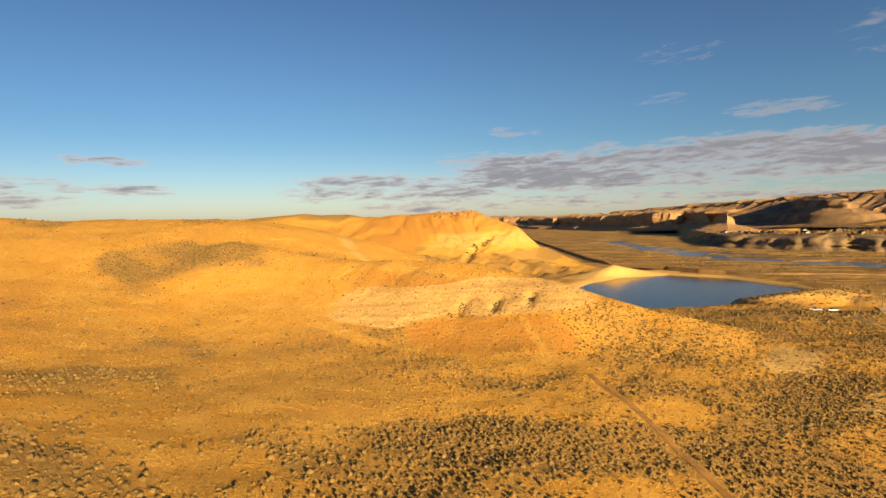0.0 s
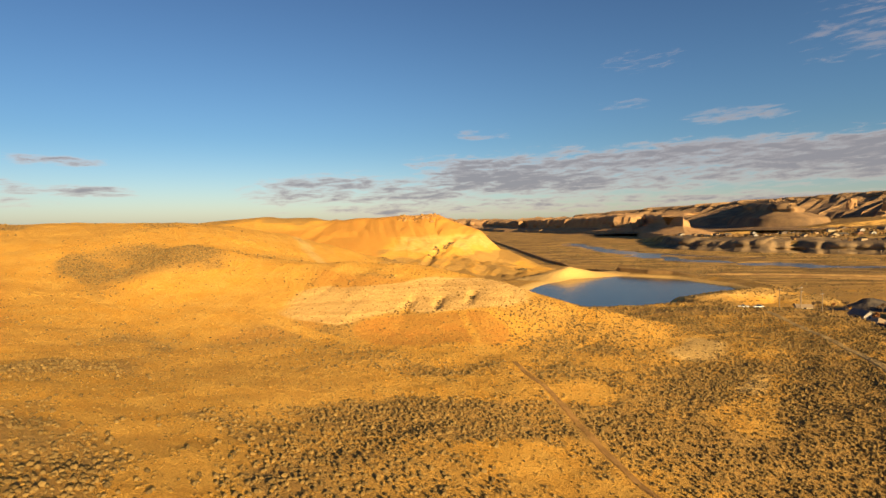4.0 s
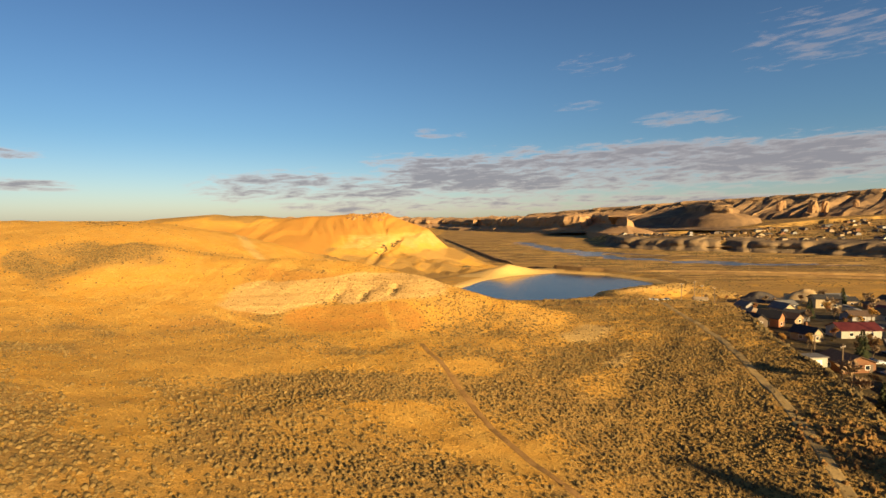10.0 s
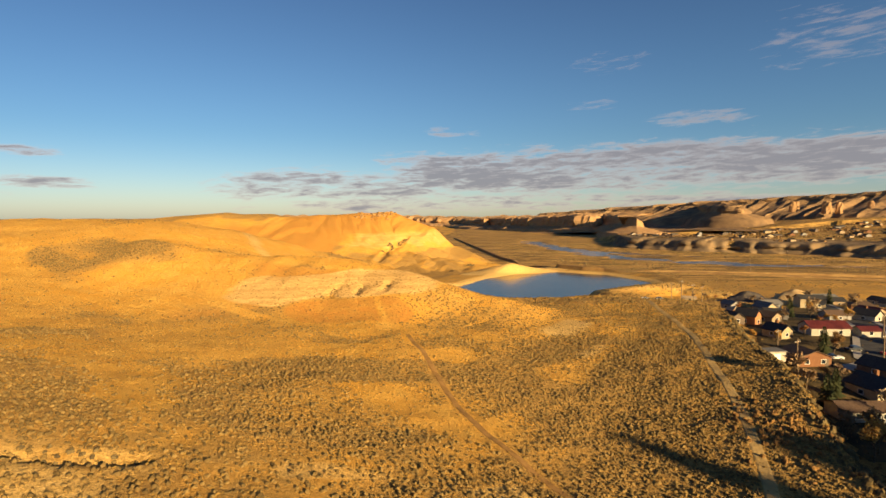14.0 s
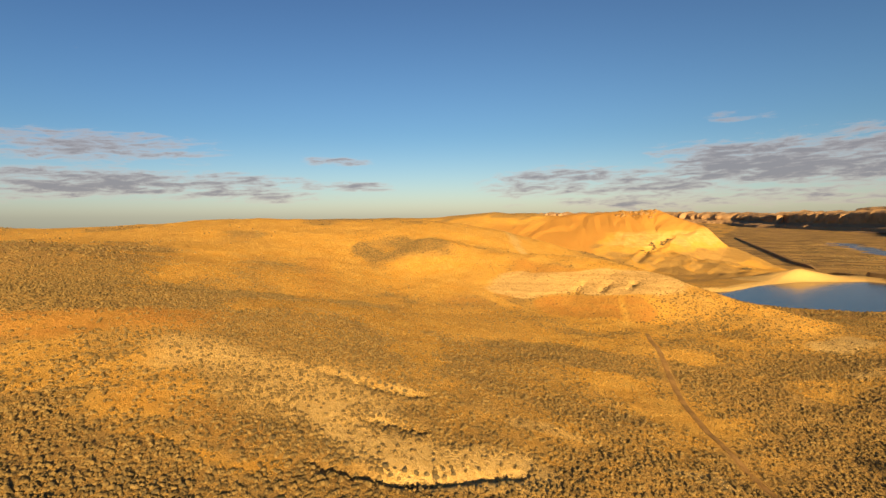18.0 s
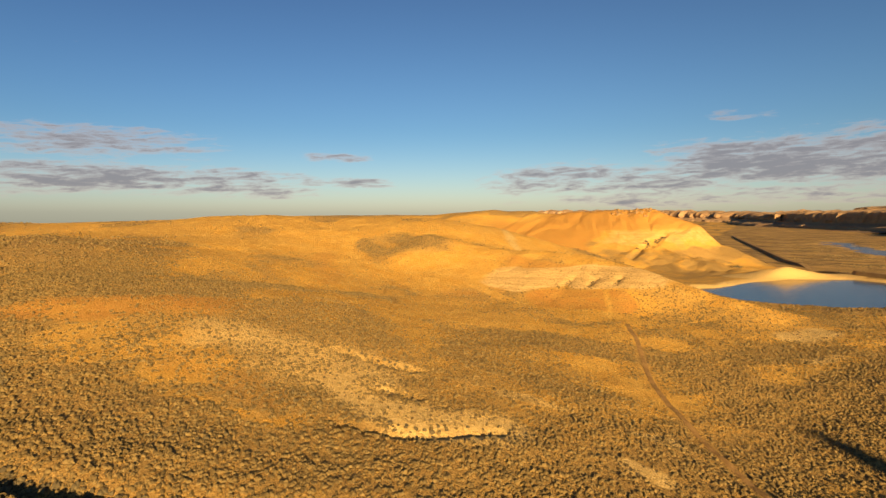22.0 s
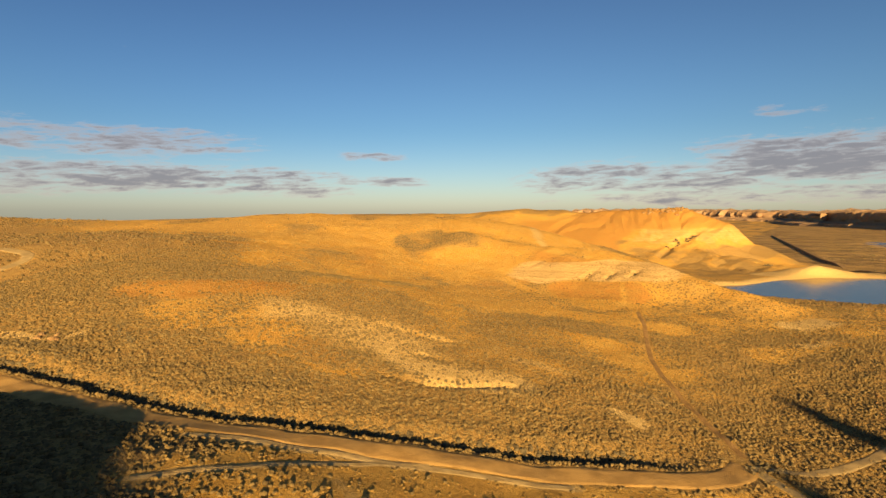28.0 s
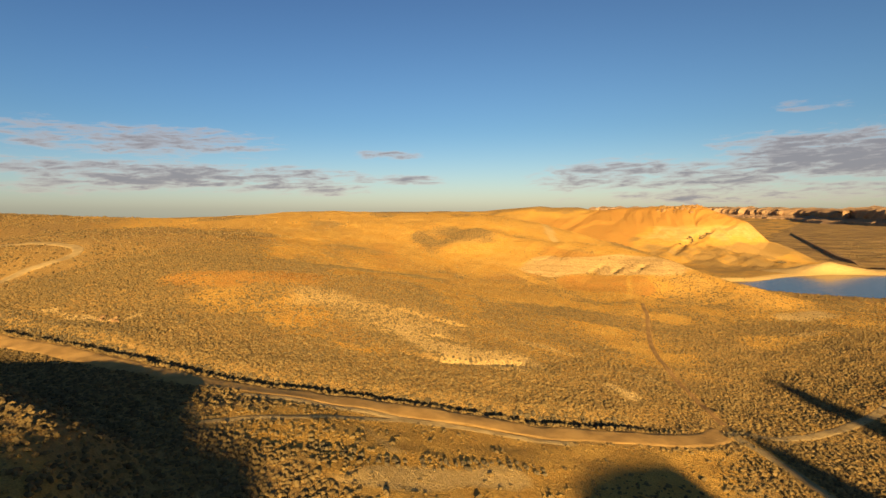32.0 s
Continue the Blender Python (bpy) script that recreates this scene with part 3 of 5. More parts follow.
    red = np.maximum(red, on_nose * 0.78 * (1 - face) * np.maximum(1 - pale_end, ramp(27, 33, bed)))
    foot = on_nose * pale_end * ramp(16, 11, bed) * ramp(1, 4, bed)
    scrub = np.where(y > 440, scrub - 0.5 * ramp(80, 20, x) * ramp(440, 480, y) * ramp(640, 600, y), scrub)
    scrub = scrub + 1.1 * ramp(-150, -190, x) * ramp(455, 490, y) * ramp(700, 600, y)
    red = red * (1 - ramp(-150, -190, x) * ramp(455, 490, y))
    scrub = np.maximum(scrub, foot * (0.62 + 0.3 * n3))
    d = inside(x, y, LAKE)
    bare = np.maximum(bare, ramp(9, 5, d) * 0.8)
    d, _, _, _ = nearest(x, y, SHORE)
    bare = np.maximum(bare, 0.5 * ramp(16, 11, d))
    scrub = np.maximum(scrub, 0.5 * ramp(20, 12, d))
    plain = ramp(470, 540, y)
    scrub = np.where(plain > 0, scrub + 0.15 * plain - 0.35 * plain * wave(x, y * 3.0, 160, 5.0) - 0.25 * plain * wave(x, y * 2.4, 60, 5.5), scrub)
    d, _, _, _ = nearest(x, y, [(28, 392), (60, 417), (95, 438)])
    bare = np.maximum(bare, ramp(16, 12, d))
    # town bench takes the darker scrub colour in place of house and tree shade
    d, _, side, _ = nearest(x, y, BENCH)
    scrub = np.where((side < 0) & (y > 30) & (y < 250) & (x < 330), np.maximum(scrub, 0.9), scrub)
    for line, wide, dirt in ((ROAD, 2.4, 0.3), (TOWN_TRACK, 1.1, 0.42), (HILL_ROAD, 1.6, 0.34), (OLD_ROAD, 1.6, 0.30), (SPUR_TRAIL, 0.35, 0.36), (LAKE_PATH, 0.3, 0.4), (SIDE_PATH, 0.8, 0.7), (FIELD_PATH, 0.8, 0.8), (NEAR_TRACK, 1.1, 0.42)):
        d, _, _, _ = nearest(x, y, line)
        on = ramp(wide + 0.9, wide - 0.3, d + 0.5 * n3)
        bare = np.maximum(bare * (1 - on), on * dirt)
        red = red * (1 - on) + on * 0.15
        scrub = scrub * (1 - on) + on * (0.6 if line is ROAD or line is TOWN_TRACK else 0.2)
    return np.clip(bare, 0, 1), np.clip(red, 0, 1), np.clip(scrub, 0, 1), np.clip(face, 0, 1)


def steps(*spans):
    """Grid lines: spans of (from, to, first step, last step)."""
    out = []
    for a, b, s0, s1 in spans:
        v = a
        while v < b - 0.5 * s0:
            out.append(v)
            v += s0 + (s1 - s0) * (v - a) / (b - a)
    out.append(spans[-1][1])
    return np.array(out)


def sheet(name, xs, ys, fn, material, attrs=None):
    """A heightfield over a grid of lines, as one mesh."""
    gx, gy = np.meshgrid(xs, ys)
    gz = fn(gx, gy)
    co = np.stack([gx, gy, gz], -1).reshape(-1, 3).astype(np.float32)
    nx, ny = len(xs), len(ys)
    i = (np.arange(ny - 1)[:, None] * nx + np.arange(nx - 1)[None]).ravel()
    quads = np.stack([i, i + 1, i + nx + 1, i + nx], -1).astype(np.int32)
    me = raw_mesh(name, co, quads, material, True)
    if attrs is not None:
        values = np.stack(attrs(gx, gy, gz), -1).reshape(-1, 4).astype(np.float32)
        layer = me.attributes.new("cover", "FLOAT_COLOR", "POINT")
        layer.data.foreach_set("color", values.ravel())
    return me


def raw_mesh(name, co, faces, material, smooth=False):
    """A mesh from arrays: corners, and faces all with as many corners."""
    me = bpy.data.meshes.new(name)
    k = faces.shape[1]
    me.vertices.add(len(co))
    me.vertices.foreach_set("co", np.ascontiguousarray(co, np.float32).ravel())
    me.loops.add(faces.size)
    me.loops.foreach_set("vertex_index", np.ascontiguousarray(faces, np.int32).ravel())
    me.polygons.add(len(faces))
    me.polygons.foreach_set("loop_start", np.arange(len(faces), dtype=np.int32) * k)
    me.polygons.foreach_set("use_smooth", np.full(len(faces), smooth))
    me.update(calc_edges=True)
    me.materials.append(material)
    return me


GX = steps((-4900, -1200, 300, 120), (-1200, -230, 70, 6), (-230, -100, 3.5, 1.3), (-100, 130, 1.0, 1.0), (130, 260, 1.6, 6), (260, 760, 6, 10), (760, 1200, 12, 30), (1200, 4900, 40, 300))
GY = steps((-4900, -600, 400, 60), (-600, -90, 40, 3), (-90, 150, 1.0, 1.0), (150, 175, 1.2, 1.4), (175, 480, 1.6, 4), (480, 640, 3.2, 3.8), (640, 1100, 4.5, 8), (1100, 1300, 9, 12), (1300, 4900, 14, 200))
ground = new("ground", sheet("ground", GX, GY, height, GROUND, cover_of))
tagged(ground, "dry golden grassland hills, clay slopes and river plain", "ground", kind="structure")


def water_sheet(name, ring, z, label):
    bm = bmesh.new()
    bm.faces.new([bm.verts.new((x, y, z)) for x, y in ring])
    me = bpy.data.meshes.new(name)
    bm.to_mesh(me)
    bm.free()
    me.materials.append(WATER)
    return tagged(new(name, me), label, "water", kind="structure")


def grown(ring, by):
    cx, cy = sum(p[0] for p in ring) / len(ring), sum(p[1] for p in ring) / len(ring)
    return [(cx + (x - cx) * (1 + by), cy + (y - cy) * (1 + by)) for x, y in ring]


water_sheet("lake_water", grown(LAKE, 0.04), 0.0, "still dark blue reservoir water below the clay hills")


def ribbon(name, line, wide, z, label, material=None, category="water"):
    """A level strip along a line, following its bends."""
    bm = bmesh.new()
    rows = []
    for i, p in enumerate(line):
        a, b = line[max(i - 1, 0)], line[min(i + 1, len(line) - 1)]
        way = Vector((b[0] - a[0], b[1] - a[1], 0)).normalized()
        out = Vector((-way.y, way.x, 0))
        c = Vector((p[0], p[1], z))
        rows.append((bm.verts.new(c + out * wide), bm.verts.new(c - out * wide)))
    for (a, b), (c, d) in zip(rows[:-1], rows[1:]):
        bm.faces.new((a, b, d, c))
    me = bpy.data.meshes.new(name)
    bm.to_mesh(me)
    bm.free()
    me.materials.append(material or WATER)
    return tagged(new(name, me), label, category, kind="structure")


ribbon("river_water", BRAID, 24, -8.42, "narrow side channel of the braided river")
ribbon("river_water", RIVER, 75, -8.35, "shallow braided river winding over the valley plain")


# ---- helpers for things ----
def part(name, bm, material, parent, label=""):
    """Links a bmesh as one mesh object under a thing or a part."""
    me = bpy.data.meshes.new(name)
    bm.to_mesh(me)
    bm.free()
    if material is not None:
        me.materials.append(material)
    ob = new(name, me)
    ob.parent = parent
    if label:
        ob["label"] = label
    return ob


def thing(name, x, y, z, turn, label, category, group=""):
    ob = new(name)
    ob.empty_display_size = 0.5
    ob.matrix_basis = pose(x, y, z, 0, 0, turn)
    return tagged(ob, label, category, group)


def box(bm, x0, x1, y0, y1, z0, z1):
    v = [bm.verts.new(p) for p in ((x0, y0, z0), (x1, y0, z0), (x1, y1, z0), (x0, y1, z0), (x0, y0, z1), (x1, y0, z1), (x1, y1, z1), (x0, y1, z1))]
    for f in ((3, 2, 1, 0), (4, 5, 6, 7), (0, 1, 5, 4), (1, 2, 6, 5), (2, 3, 7, 6), (3, 0, 4, 7)):
        bm.faces.new([v[i] for i in f])


def tube(bm, a, b, r0, r1, sides=6):
    """A tapered round bar."""
    a, b = Vector(a), Vector(b)
    q = (b - a).to_track_quat("Z", "Y")
    rings = []
    for c, r in ((a, r0), (b, r1)):
        rings.append([bm.verts.new(c + q @ Vector((r * math.cos(i * 2 * math.pi / sides), r * math.sin(i * 2 * math.pi / sides), 0))) for i in range(sides)])
    for i in range(sides):
        j = (i + 1) % sides
        bm.faces.new((rings[0][i], rings[0][j], rings[1][j], rings[1][i]))
    bm.faces.new(rings[1])
    bm.faces.new(rings[0][::-1])


def ground_z(x, y):
    return float(height(np.array([float(x)]), np.array([float(y)]))[0])


# ---- worn tracks ----
def resample(line, step):
    out = []
    for a, b in zip(line[:-1], line[1:]):
        n = max(1, int(math.dist(a[:2], b[:2]) / step))
        out += [tuple(a[k] + (b[k] - a[k]) * i / n for k in range(len(a))) for i in range(n)]
    return out + [tuple(line[-1])]


def smooth_line(line, rounds=2):
    """Rounds off the corners of a polyline."""
    for _ in range(rounds):
        out = [line[0]]
        for a, b in zip(line[:-1], line[1:]):
            out += [(0.75 * a[0] + 0.25 * b[0], 0.75 * a[1] + 0.25 * b[1]), (0.25 * a[0] + 0.75 * b[0], 0.25 * a[1] + 0.75 * b[1])]
        line = out + [line[-1]]
    return line


def track(name, line, half, material, label, rut=0.02, mid=0.01, lift=0.08, step=0.8, category="track"):
    """A worn track pressed into the ground: verge, wheel ruts and a crown between them."""
    rows = np.array([p[:2] for p in resample([(*p, 0) for p in smooth_line(line)], step)])
    way = np.gradient(rows, axis=0)
    way /= np.linalg.norm(way, axis=1)[:, None]
    side = np.stack([way[:, 1], -way[:, 0]], -1)
    cols = ((-1.0, 0.0, 0.35), (-1.0, 0.01, 0.0), (-0.7, -rut, 0.0), (-0.42, -rut * 0.8, 0.0), (0.0, mid, 0.0), (0.42, -rut * 0.8, 0.0), (0.7, -rut, 0.0), (1.0, 0.01, 0.0), (1.0, 0.0, 0.35))
    grid = []
    for k, (u, up, more) in enumerate(cols):
        out = np.sign(u) * (abs(u) * half + more) + 0.12 * half * wave(rows[:, 0] + 3 * k, rows[:, 1], 2.1, 5.0 + k)
        px, py = rows[:, 0] + side[:, 0] * out, rows[:, 1] + side[:, 1] * out
        z = height(px, py) + lift + up + 0.02 * wave(px, py, 0.9, k)
        grid.append(np.stack([px, py, z - (lift + 0.08 if more else 0.0)], -1))
    co = np.stack(grid, 1).reshape(-1, 3)
    n, k = len(rows), len(cols)
    i = (np.arange(n - 1)[:, None] * k + np.arange(k - 1)[None]).ravel()
    me = raw_mesh(name, co, np.stack([i, i + 1, i + k + 1, i + k], -1), material, True)
    return tagged(new(name, me), label, category, kind="structure")


ROAD_DIRT = surface("road_dirt", mottled((0.52, 0.30, 0.088), (0.38, 0.212, 0.060), 0.35, 8.0), 0.95, lambda n, p: (n.noise(p, 2.2, 6, 0.7), 0.12), spec=0.1)
TRAIL_DIRT = surface("trail_dirt", mottled((0.37, 0.205, 0.066), (0.26, 0.14, 0.044), 0.5, 7.0), 0.95, lambda n, p: (n.noise(p, 2.5, 6, 0.7), 0.12), spec=0.1)
LANE_DIRT = surface("lane_dirt", mottled((0.46, 0.31, 0.12), (0.31, 0.21, 0.085), 0.35, 8.0), 0.95, lambda n, p: (n.noise(p, 2.5, 6, 0.7), 0.12), spec=0.1)
SAND_DIRT = surface("sand_dirt", mottled((0.58, 0.39, 0.15), (0.43, 0.28, 0.10), 0.6, 6.0), 0.95, lambda n, p: (n.noise(p, 2.5, 6, 0.7), 0.12), spec=0.1)
track("dirt_road", ROAD, 1.9, ROAD_DIRT, "graded brown dirt road with wheel ruts across the basin", category="road")
track("footpath", TRAIL[:-2], 0.42, TRAIL_DIRT, "narrow sunken brown trail running up to the clay face", 0.0, -0.01, 0.08)
track("town_track", TOWN_TRACK, 0.75, LANE_DIRT, "worn dirt track running along the edge of the houses", 0.0, 0.0, 0.06)
track("near_track", NEAR_TRACK, 0.75, LANE_DIRT, "worn dirt track joining the dirt road at its bend", 0.0, 0.0, 0.06)
track("hill_road", HILL_ROAD, 1.4, LANE_DIRT, "pale dirt road looping up the hillside", lift=0.2, category="road")
track("side_path", SIDE_PATH, 0.35, SAND_DIRT, "pale two-rut path leaving the dirt road", 0.03, 0.04)
track("road_verge", FIELD_PATH, 0.45, SAND_DIRT, "pale bare verge along the dirt road")


# ---- mesas beyond the river ----
def mesa(name, line, step, foot, talus, cliff, back, rough, seed, label, material=ROCK, smooth=False):
    """A cliffed edge along a line of (x, y, top, base): talus, cliff, flat top; the open side lies to the right of the line."""
    rows = resample(line, step)
    co, n = [], len(rows)
    for i, (x, y, top, low) in enumerate(rows):
        a, b = rows[max(i - 2, 0)], rows[min(i + 2, n - 1)]
        way = Vector((b[0] - a[0], b[1] - a[1])).normalized()
        ox, oy = way.y, -way.x
        run = i * step
        push = rough * (noise.noise((run / 70.0, seed, 0)) + 0.6 * noise.noise((run / 24.0, seed, 3)) + 0.35 * noise.noise((run / 9.0, seed, 6)))
        sag = 1 + 0.16 * noise.noise((run / 60.0, seed, 9)) + 0.07 * noise.noise((run / 16.0, seed, 12))
        tall = (top - low) * sag
        rib = abs(noise.noise((run / 46.0, seed, 15))) + 0.6 * abs(noise.noise((run / 19.0, seed, 18)))
        slope = [(foot * (1 - f) ** 1.25 + 4 * f, talus * f * tall, math.sin(math.pi * f) * 0.8 + 0.2) for f in (0.0, 0.14, 0.28, 0.42, 0.56, 0.7, 0.84, 1.0)]
        cols = [(foot * 2.5, -38, 0.0)] + [(o, u - 18 * (u <= 0), w) for o, u, w in slope] + [
            (2.5, (talus + cliff * 0.3) * tall, 1.0), (1.5, (talus + cliff * 0.6) * tall, 1.1), (-3, (talus + cliff) * tall, 1.0), (-10, (talus + cliff + 0.35 * (1 - talus - cliff)) * tall, 0.9),
            (-24, (talus + cliff + 0.7 * (1 - talus - cliff)) * tall, 0.7), (-60, tall, 0.2), (-back, tall + 0.03 * back, 0.0)]
        for k, (out, up, w) in enumerate(cols):
            g = push * w + (rib - 0.3) * foot * 0.32 * (w if 0 < k < 9 else 0.0)
            g += noise.noise((run / 14.0, up / 9.0, seed + 20)) * rough * 0.3 * min(1.0, w * 2)
            lift = 0.05 * tall * noise.noise((run / 22.0, k * 0.7, seed + 30)) * (0 < k < len(cols) - 2)
            co.append((x + ox * (out + g), y + oy * (out + g), low + up + lift))
    k = len(cols)
    faces = [(i * k + j, i * k + j + 1, (i + 1) * k + j + 1, (i + 1) * k + j) for i in range(n - 1) for j in range(k - 1)]
    me = raw_mesh(name, np.array(co), np.array(faces), material, smooth)
    return tagged(new(name, me), label, "mesa")


mesa("far_mesa", [(-1400, 3650, 66, 10), (-500, 3450, 64, 8), (-60, 3150, 55, 6), (30, 2720, 46, 4), (75, 2560, 47, 3), (120, 2640, 52, 3), (260, 2900, 62, 3)], 12, 90, 0.25, 0.45, 70, 26, 1.0, "low sunlit sandstone mesa on the far valley side")
mesa("shaded_mesa", [(60, 2750, 52, 2), (165, 2390, 56, 2), (250, 2230, 58, 2), (330, 2080, 62, 3), (405, 1915, 64, 4), (440, 1880, 62, 4), (475, 1925, 62, 6), (520, 2040, 64, 8), (560, 2200, 66, 8)], 9, 60, 0.22, 0.60, 64, 20, 2.0, "sandstone mesa with a shaded cliff wall and lit prow")
mesa("butte", [(520, 2050, 66, 6), (500, 1760, 64, 5), (462, 1560, 60, 4), (446, 1440, 60, 4), (456, 1400, 56, 4), (476, 1425, 44, 4), (510, 1490, 24, 5), (540, 1560, 12, 5)], 8, 75, 0.45, 0.40, 62, 8, 3.0, "pointed sandstone butte with one shaded and one sunlit flank")
mesa("high_mesa", [(380, 2950, 74, 20), (700, 2720, 97, 22), (900, 2480, 110, 28), (1043, 2327, 121, 40), (1282, 2129, 134, 50), (1467, 1898, 145, 52), (1750, 1560, 160, 50), (2300, 1000, 165, 40)], 14, 360, 0.80, 0.10, 600, 12, 4.0, "long high brown mesa behind the far town", TALUS)
mesa("mesa_spur", [(1000, 2330, 112, 40), (900, 2060, 100, 40), (835, 1800, 92, 40), (812, 1675, 88, 36), (835, 1640, 84, 36), (880, 1680, 82, 40), (980, 1900, 84, 46), (1100, 2180, 110, 50)], 10, 75, 0.55, 0.28, 62, 16, 5.0, "sandstone spur of the mesa with a sunlit end", TALUS, True)

mesa("river_bluff", [(x, y, 12, -8) for x, y in BLUFF[2:]], 3.5, 22, 0.40, 0.40, 62, 17, 6.0, "eroded clay bluff above the river with gullied shaded faces", CLAY, True)


def pinnacle(x, y, wide, tall, seed, z):
    """A weathered rock tower on a talus cone."""
    bm = bmesh.new()
    levels = ((0.85, -0.4), (0.78, 0.0), (0.72, 0.3), (0.70, 0.6), (0.64, 0.85), (0.5, 0.97), (0.25, 1.0))
    rings = []
    for k, (r, h) in enumerate(levels):
        ring = []
        for i in range(14):
            a = i * 2 * math.pi / 14
            rr = wide * r * (1 + 0.55 * noise.noise((math.cos(a) * 2.2 + seed, math.sin(a) * 2.2, k * 0.9)))
            ring.append(bm.verts.new((x + rr * math.cos(a), y + rr * math.sin(a), z + tall * h)))
        rings.append(ring)
    for a, b in zip(rings[:-1], rings[1:]):
        for i in range(14):
            bm.faces.new((a[i], a[(i + 1) % 14], b[(i + 1) % 14], b[i]))
    bm.faces.new(rings[-1])
    me = bpy.data.meshes.new("rock_tower")
    bm.to_mesh(me)
    bm.free()
    me.materials.append(ROCK)
    return tagged(new("rock_tower", me), "sunlit sandstone rock tower standing on a talus slope", "rock tower", "rock towers on the mesa")


for x, y, wide, tall, z in ((1032, 1713, 15, 30, 76), (1140, 1719, 24, 38, 72), (1175, 1716, 17, 34, 72), (1260, 1700, 15, 22, 84), (1355, 1690, 16, 24, 96), (1090, 1800, 22, 24, 84)):
    pinnacle(x, y, wide * 0.72, tall * 0.78, x * 0.1, z)


def berm(name, line, half, tall, label, material=DIRT, category="embankment"):
    """A raised bank with sloping sides along a line of (x, y)."""
    rows = resample([(*p, 0) for p in line], 6)
    co, n = [], len(rows)
    level = height(np.array([r[0] for r in rows]), np.array([r[1] for r in rows]))
    for i, (x, y, _) in enumerate(rows):
        a, b = rows[max(i - 1, 0)], rows[min(i + 1, n - 1)]
        way = Vector((b[0] - a[0], b[1] - a[1])).normalized()
        end = min(1.0, i / 4.0, (n - 1 - i) / 4.0)
        z = float(level[i])
        for out, up in ((-1, -0.8), (-0.42, 1), (0.42, 1), (1, -0.8)):
            w = half * out * (1 + 0.12 * noise.noise((i * 0.4, out, 1.0)))
            co.append((x + way.y * w, y - way.x * w, z + tall * (up if up < 0 else up * end) + 0.25 * noise.noise((i * 0.7, out * 3, 2.0))))
    faces = [(i * 4 + j, i * 4 + j + 1, i * 4 + j + 5, i * 4 + j + 4) for i in range(n - 1) for j in range(3)]
    return tagged(new(name, raw_mesh(name, np.array(co), np.array(faces), material)), label, category, kind="structure")


berm("rail_embankment", [(82, 592), (73, 632), (63, 680), (46, 821), (16, 1057), (-24, 1385)], 5, 2.6, "straight brown railway embankment with a shaded flank", EARTH)
berm("earth_bank", [(80, 545), (97, 512), (104, 446), (121, 428), (137, 418), (152, 402)], 4, 3.0, "low dark earth bank beyond the reservoir", EARTH)
berm("dirt_bank", [(160, 452), (250, 425), (360, 392), (520, 340), (800, 280)], 5, 1.8, "long low dirt bank along the plain", EARTH)
berm("road_bank", [(190, 432), (280, 395), (400, 350), (700, 260)], 6, 1.2, "graded brown roadbed along the plain", EARTH)


# ---- unseen ridge added behind the flight, crest shaped to cast the shadows ----
def rear_ridge():
    tips = [(-260, 12), (-110, 8), (-84, -1), (-71, -7), (-60, -12), (-49, -17), (-42, -24), (-35, -36), (-29, -43), (-27, -50), (-25, -58), (-23, -76), (3, -78), (6, -50), (9, -43), (16, -40.5), (24, -40), (26, -46), (29, -76),
            (39, -76), (41.6, -36), (42.8, -26), (43.8, -22), (45.5, -26), (48.5, -36), (54, -76), (68.5, -74), (71.5, -6), (73.5, 3), (75.2, -6), (78, -40), (82, -58), (86, -24), (88, -13), (92, -10), (95, -20), (98, -26), (104, -16), (111, -11), (117, -13), (122, -30), (134, -62), (260, -80)]
    ps = np.arange(-260, 260, 1.5)
    tip = np.interp(ps, [t[0] for t in tips], [t[1] for t in tips])
    far = 245.0
    co = []
    for p, t in zip(ps, tip):
        shore = np.interp(p, (-26, -20, 0, 30, 38), (21, 18, 15, 13.5, 10.5))
        top = shore + (t + far) * math.tan(SUN_EL)
        for back, up in ((-46, 2), (-20, 0.45 * top), (-5, 0.8 * top), (0, top), (3, top - 1), (14, 0.6 * top), (52, 2)):
            s = -far - back
            w = 2.5 * noise.noise((p / 9.0, up / 9.0, 4.0)) if 2 < up < top - 2 else 0
            co.append((-0.68 * (s + w) + 0.73 * p, 0.73 * (s + w) + 0.68 * p, up))
    n = len(ps)
    faces = [(i * 7 + j, i * 7 + j + 1, i * 7 + j + 8, i * 7 + j + 7) for i in range(n - 1) for j in range(6)]
    me = raw_mesh("rock_ridge", np.array(co), np.array(faces), NEAR_ROCK)
    tagged(new("rock_ridge", me), "unseen jagged sandstone ridge added to cast the long shadows", "rock ridge")


rear_ridge()


# ---- rocks on the far nose ----
def boulder(x, y, z, size, seed, label, group, material=NEAR_ROCK):
    bm = bmesh.new()
    bmesh.ops.create_icosphere(bm, subdivisions=2, radius=1.0)
    for v in bm.verts:
        k = 1 + 0.45 * noise.noise(v.co * 1.3 + Vector((seed, 0, 0)))
        v.co = Vector((v.co.x * k * size, v.co.y * k * size * 0.8, max(v.co.z, -0.6) * k * size * 0.7))
    me = bpy.data.meshes.new("boulder")
    bm.to_mesh(me)
    bm.free()
    me.materials.append(material)
    ob = new("boulder", me)
    ob.matrix_basis = pose(x, y, z, 0, 0, seed * 50)
    return tagged(ob, label, "rock", group)


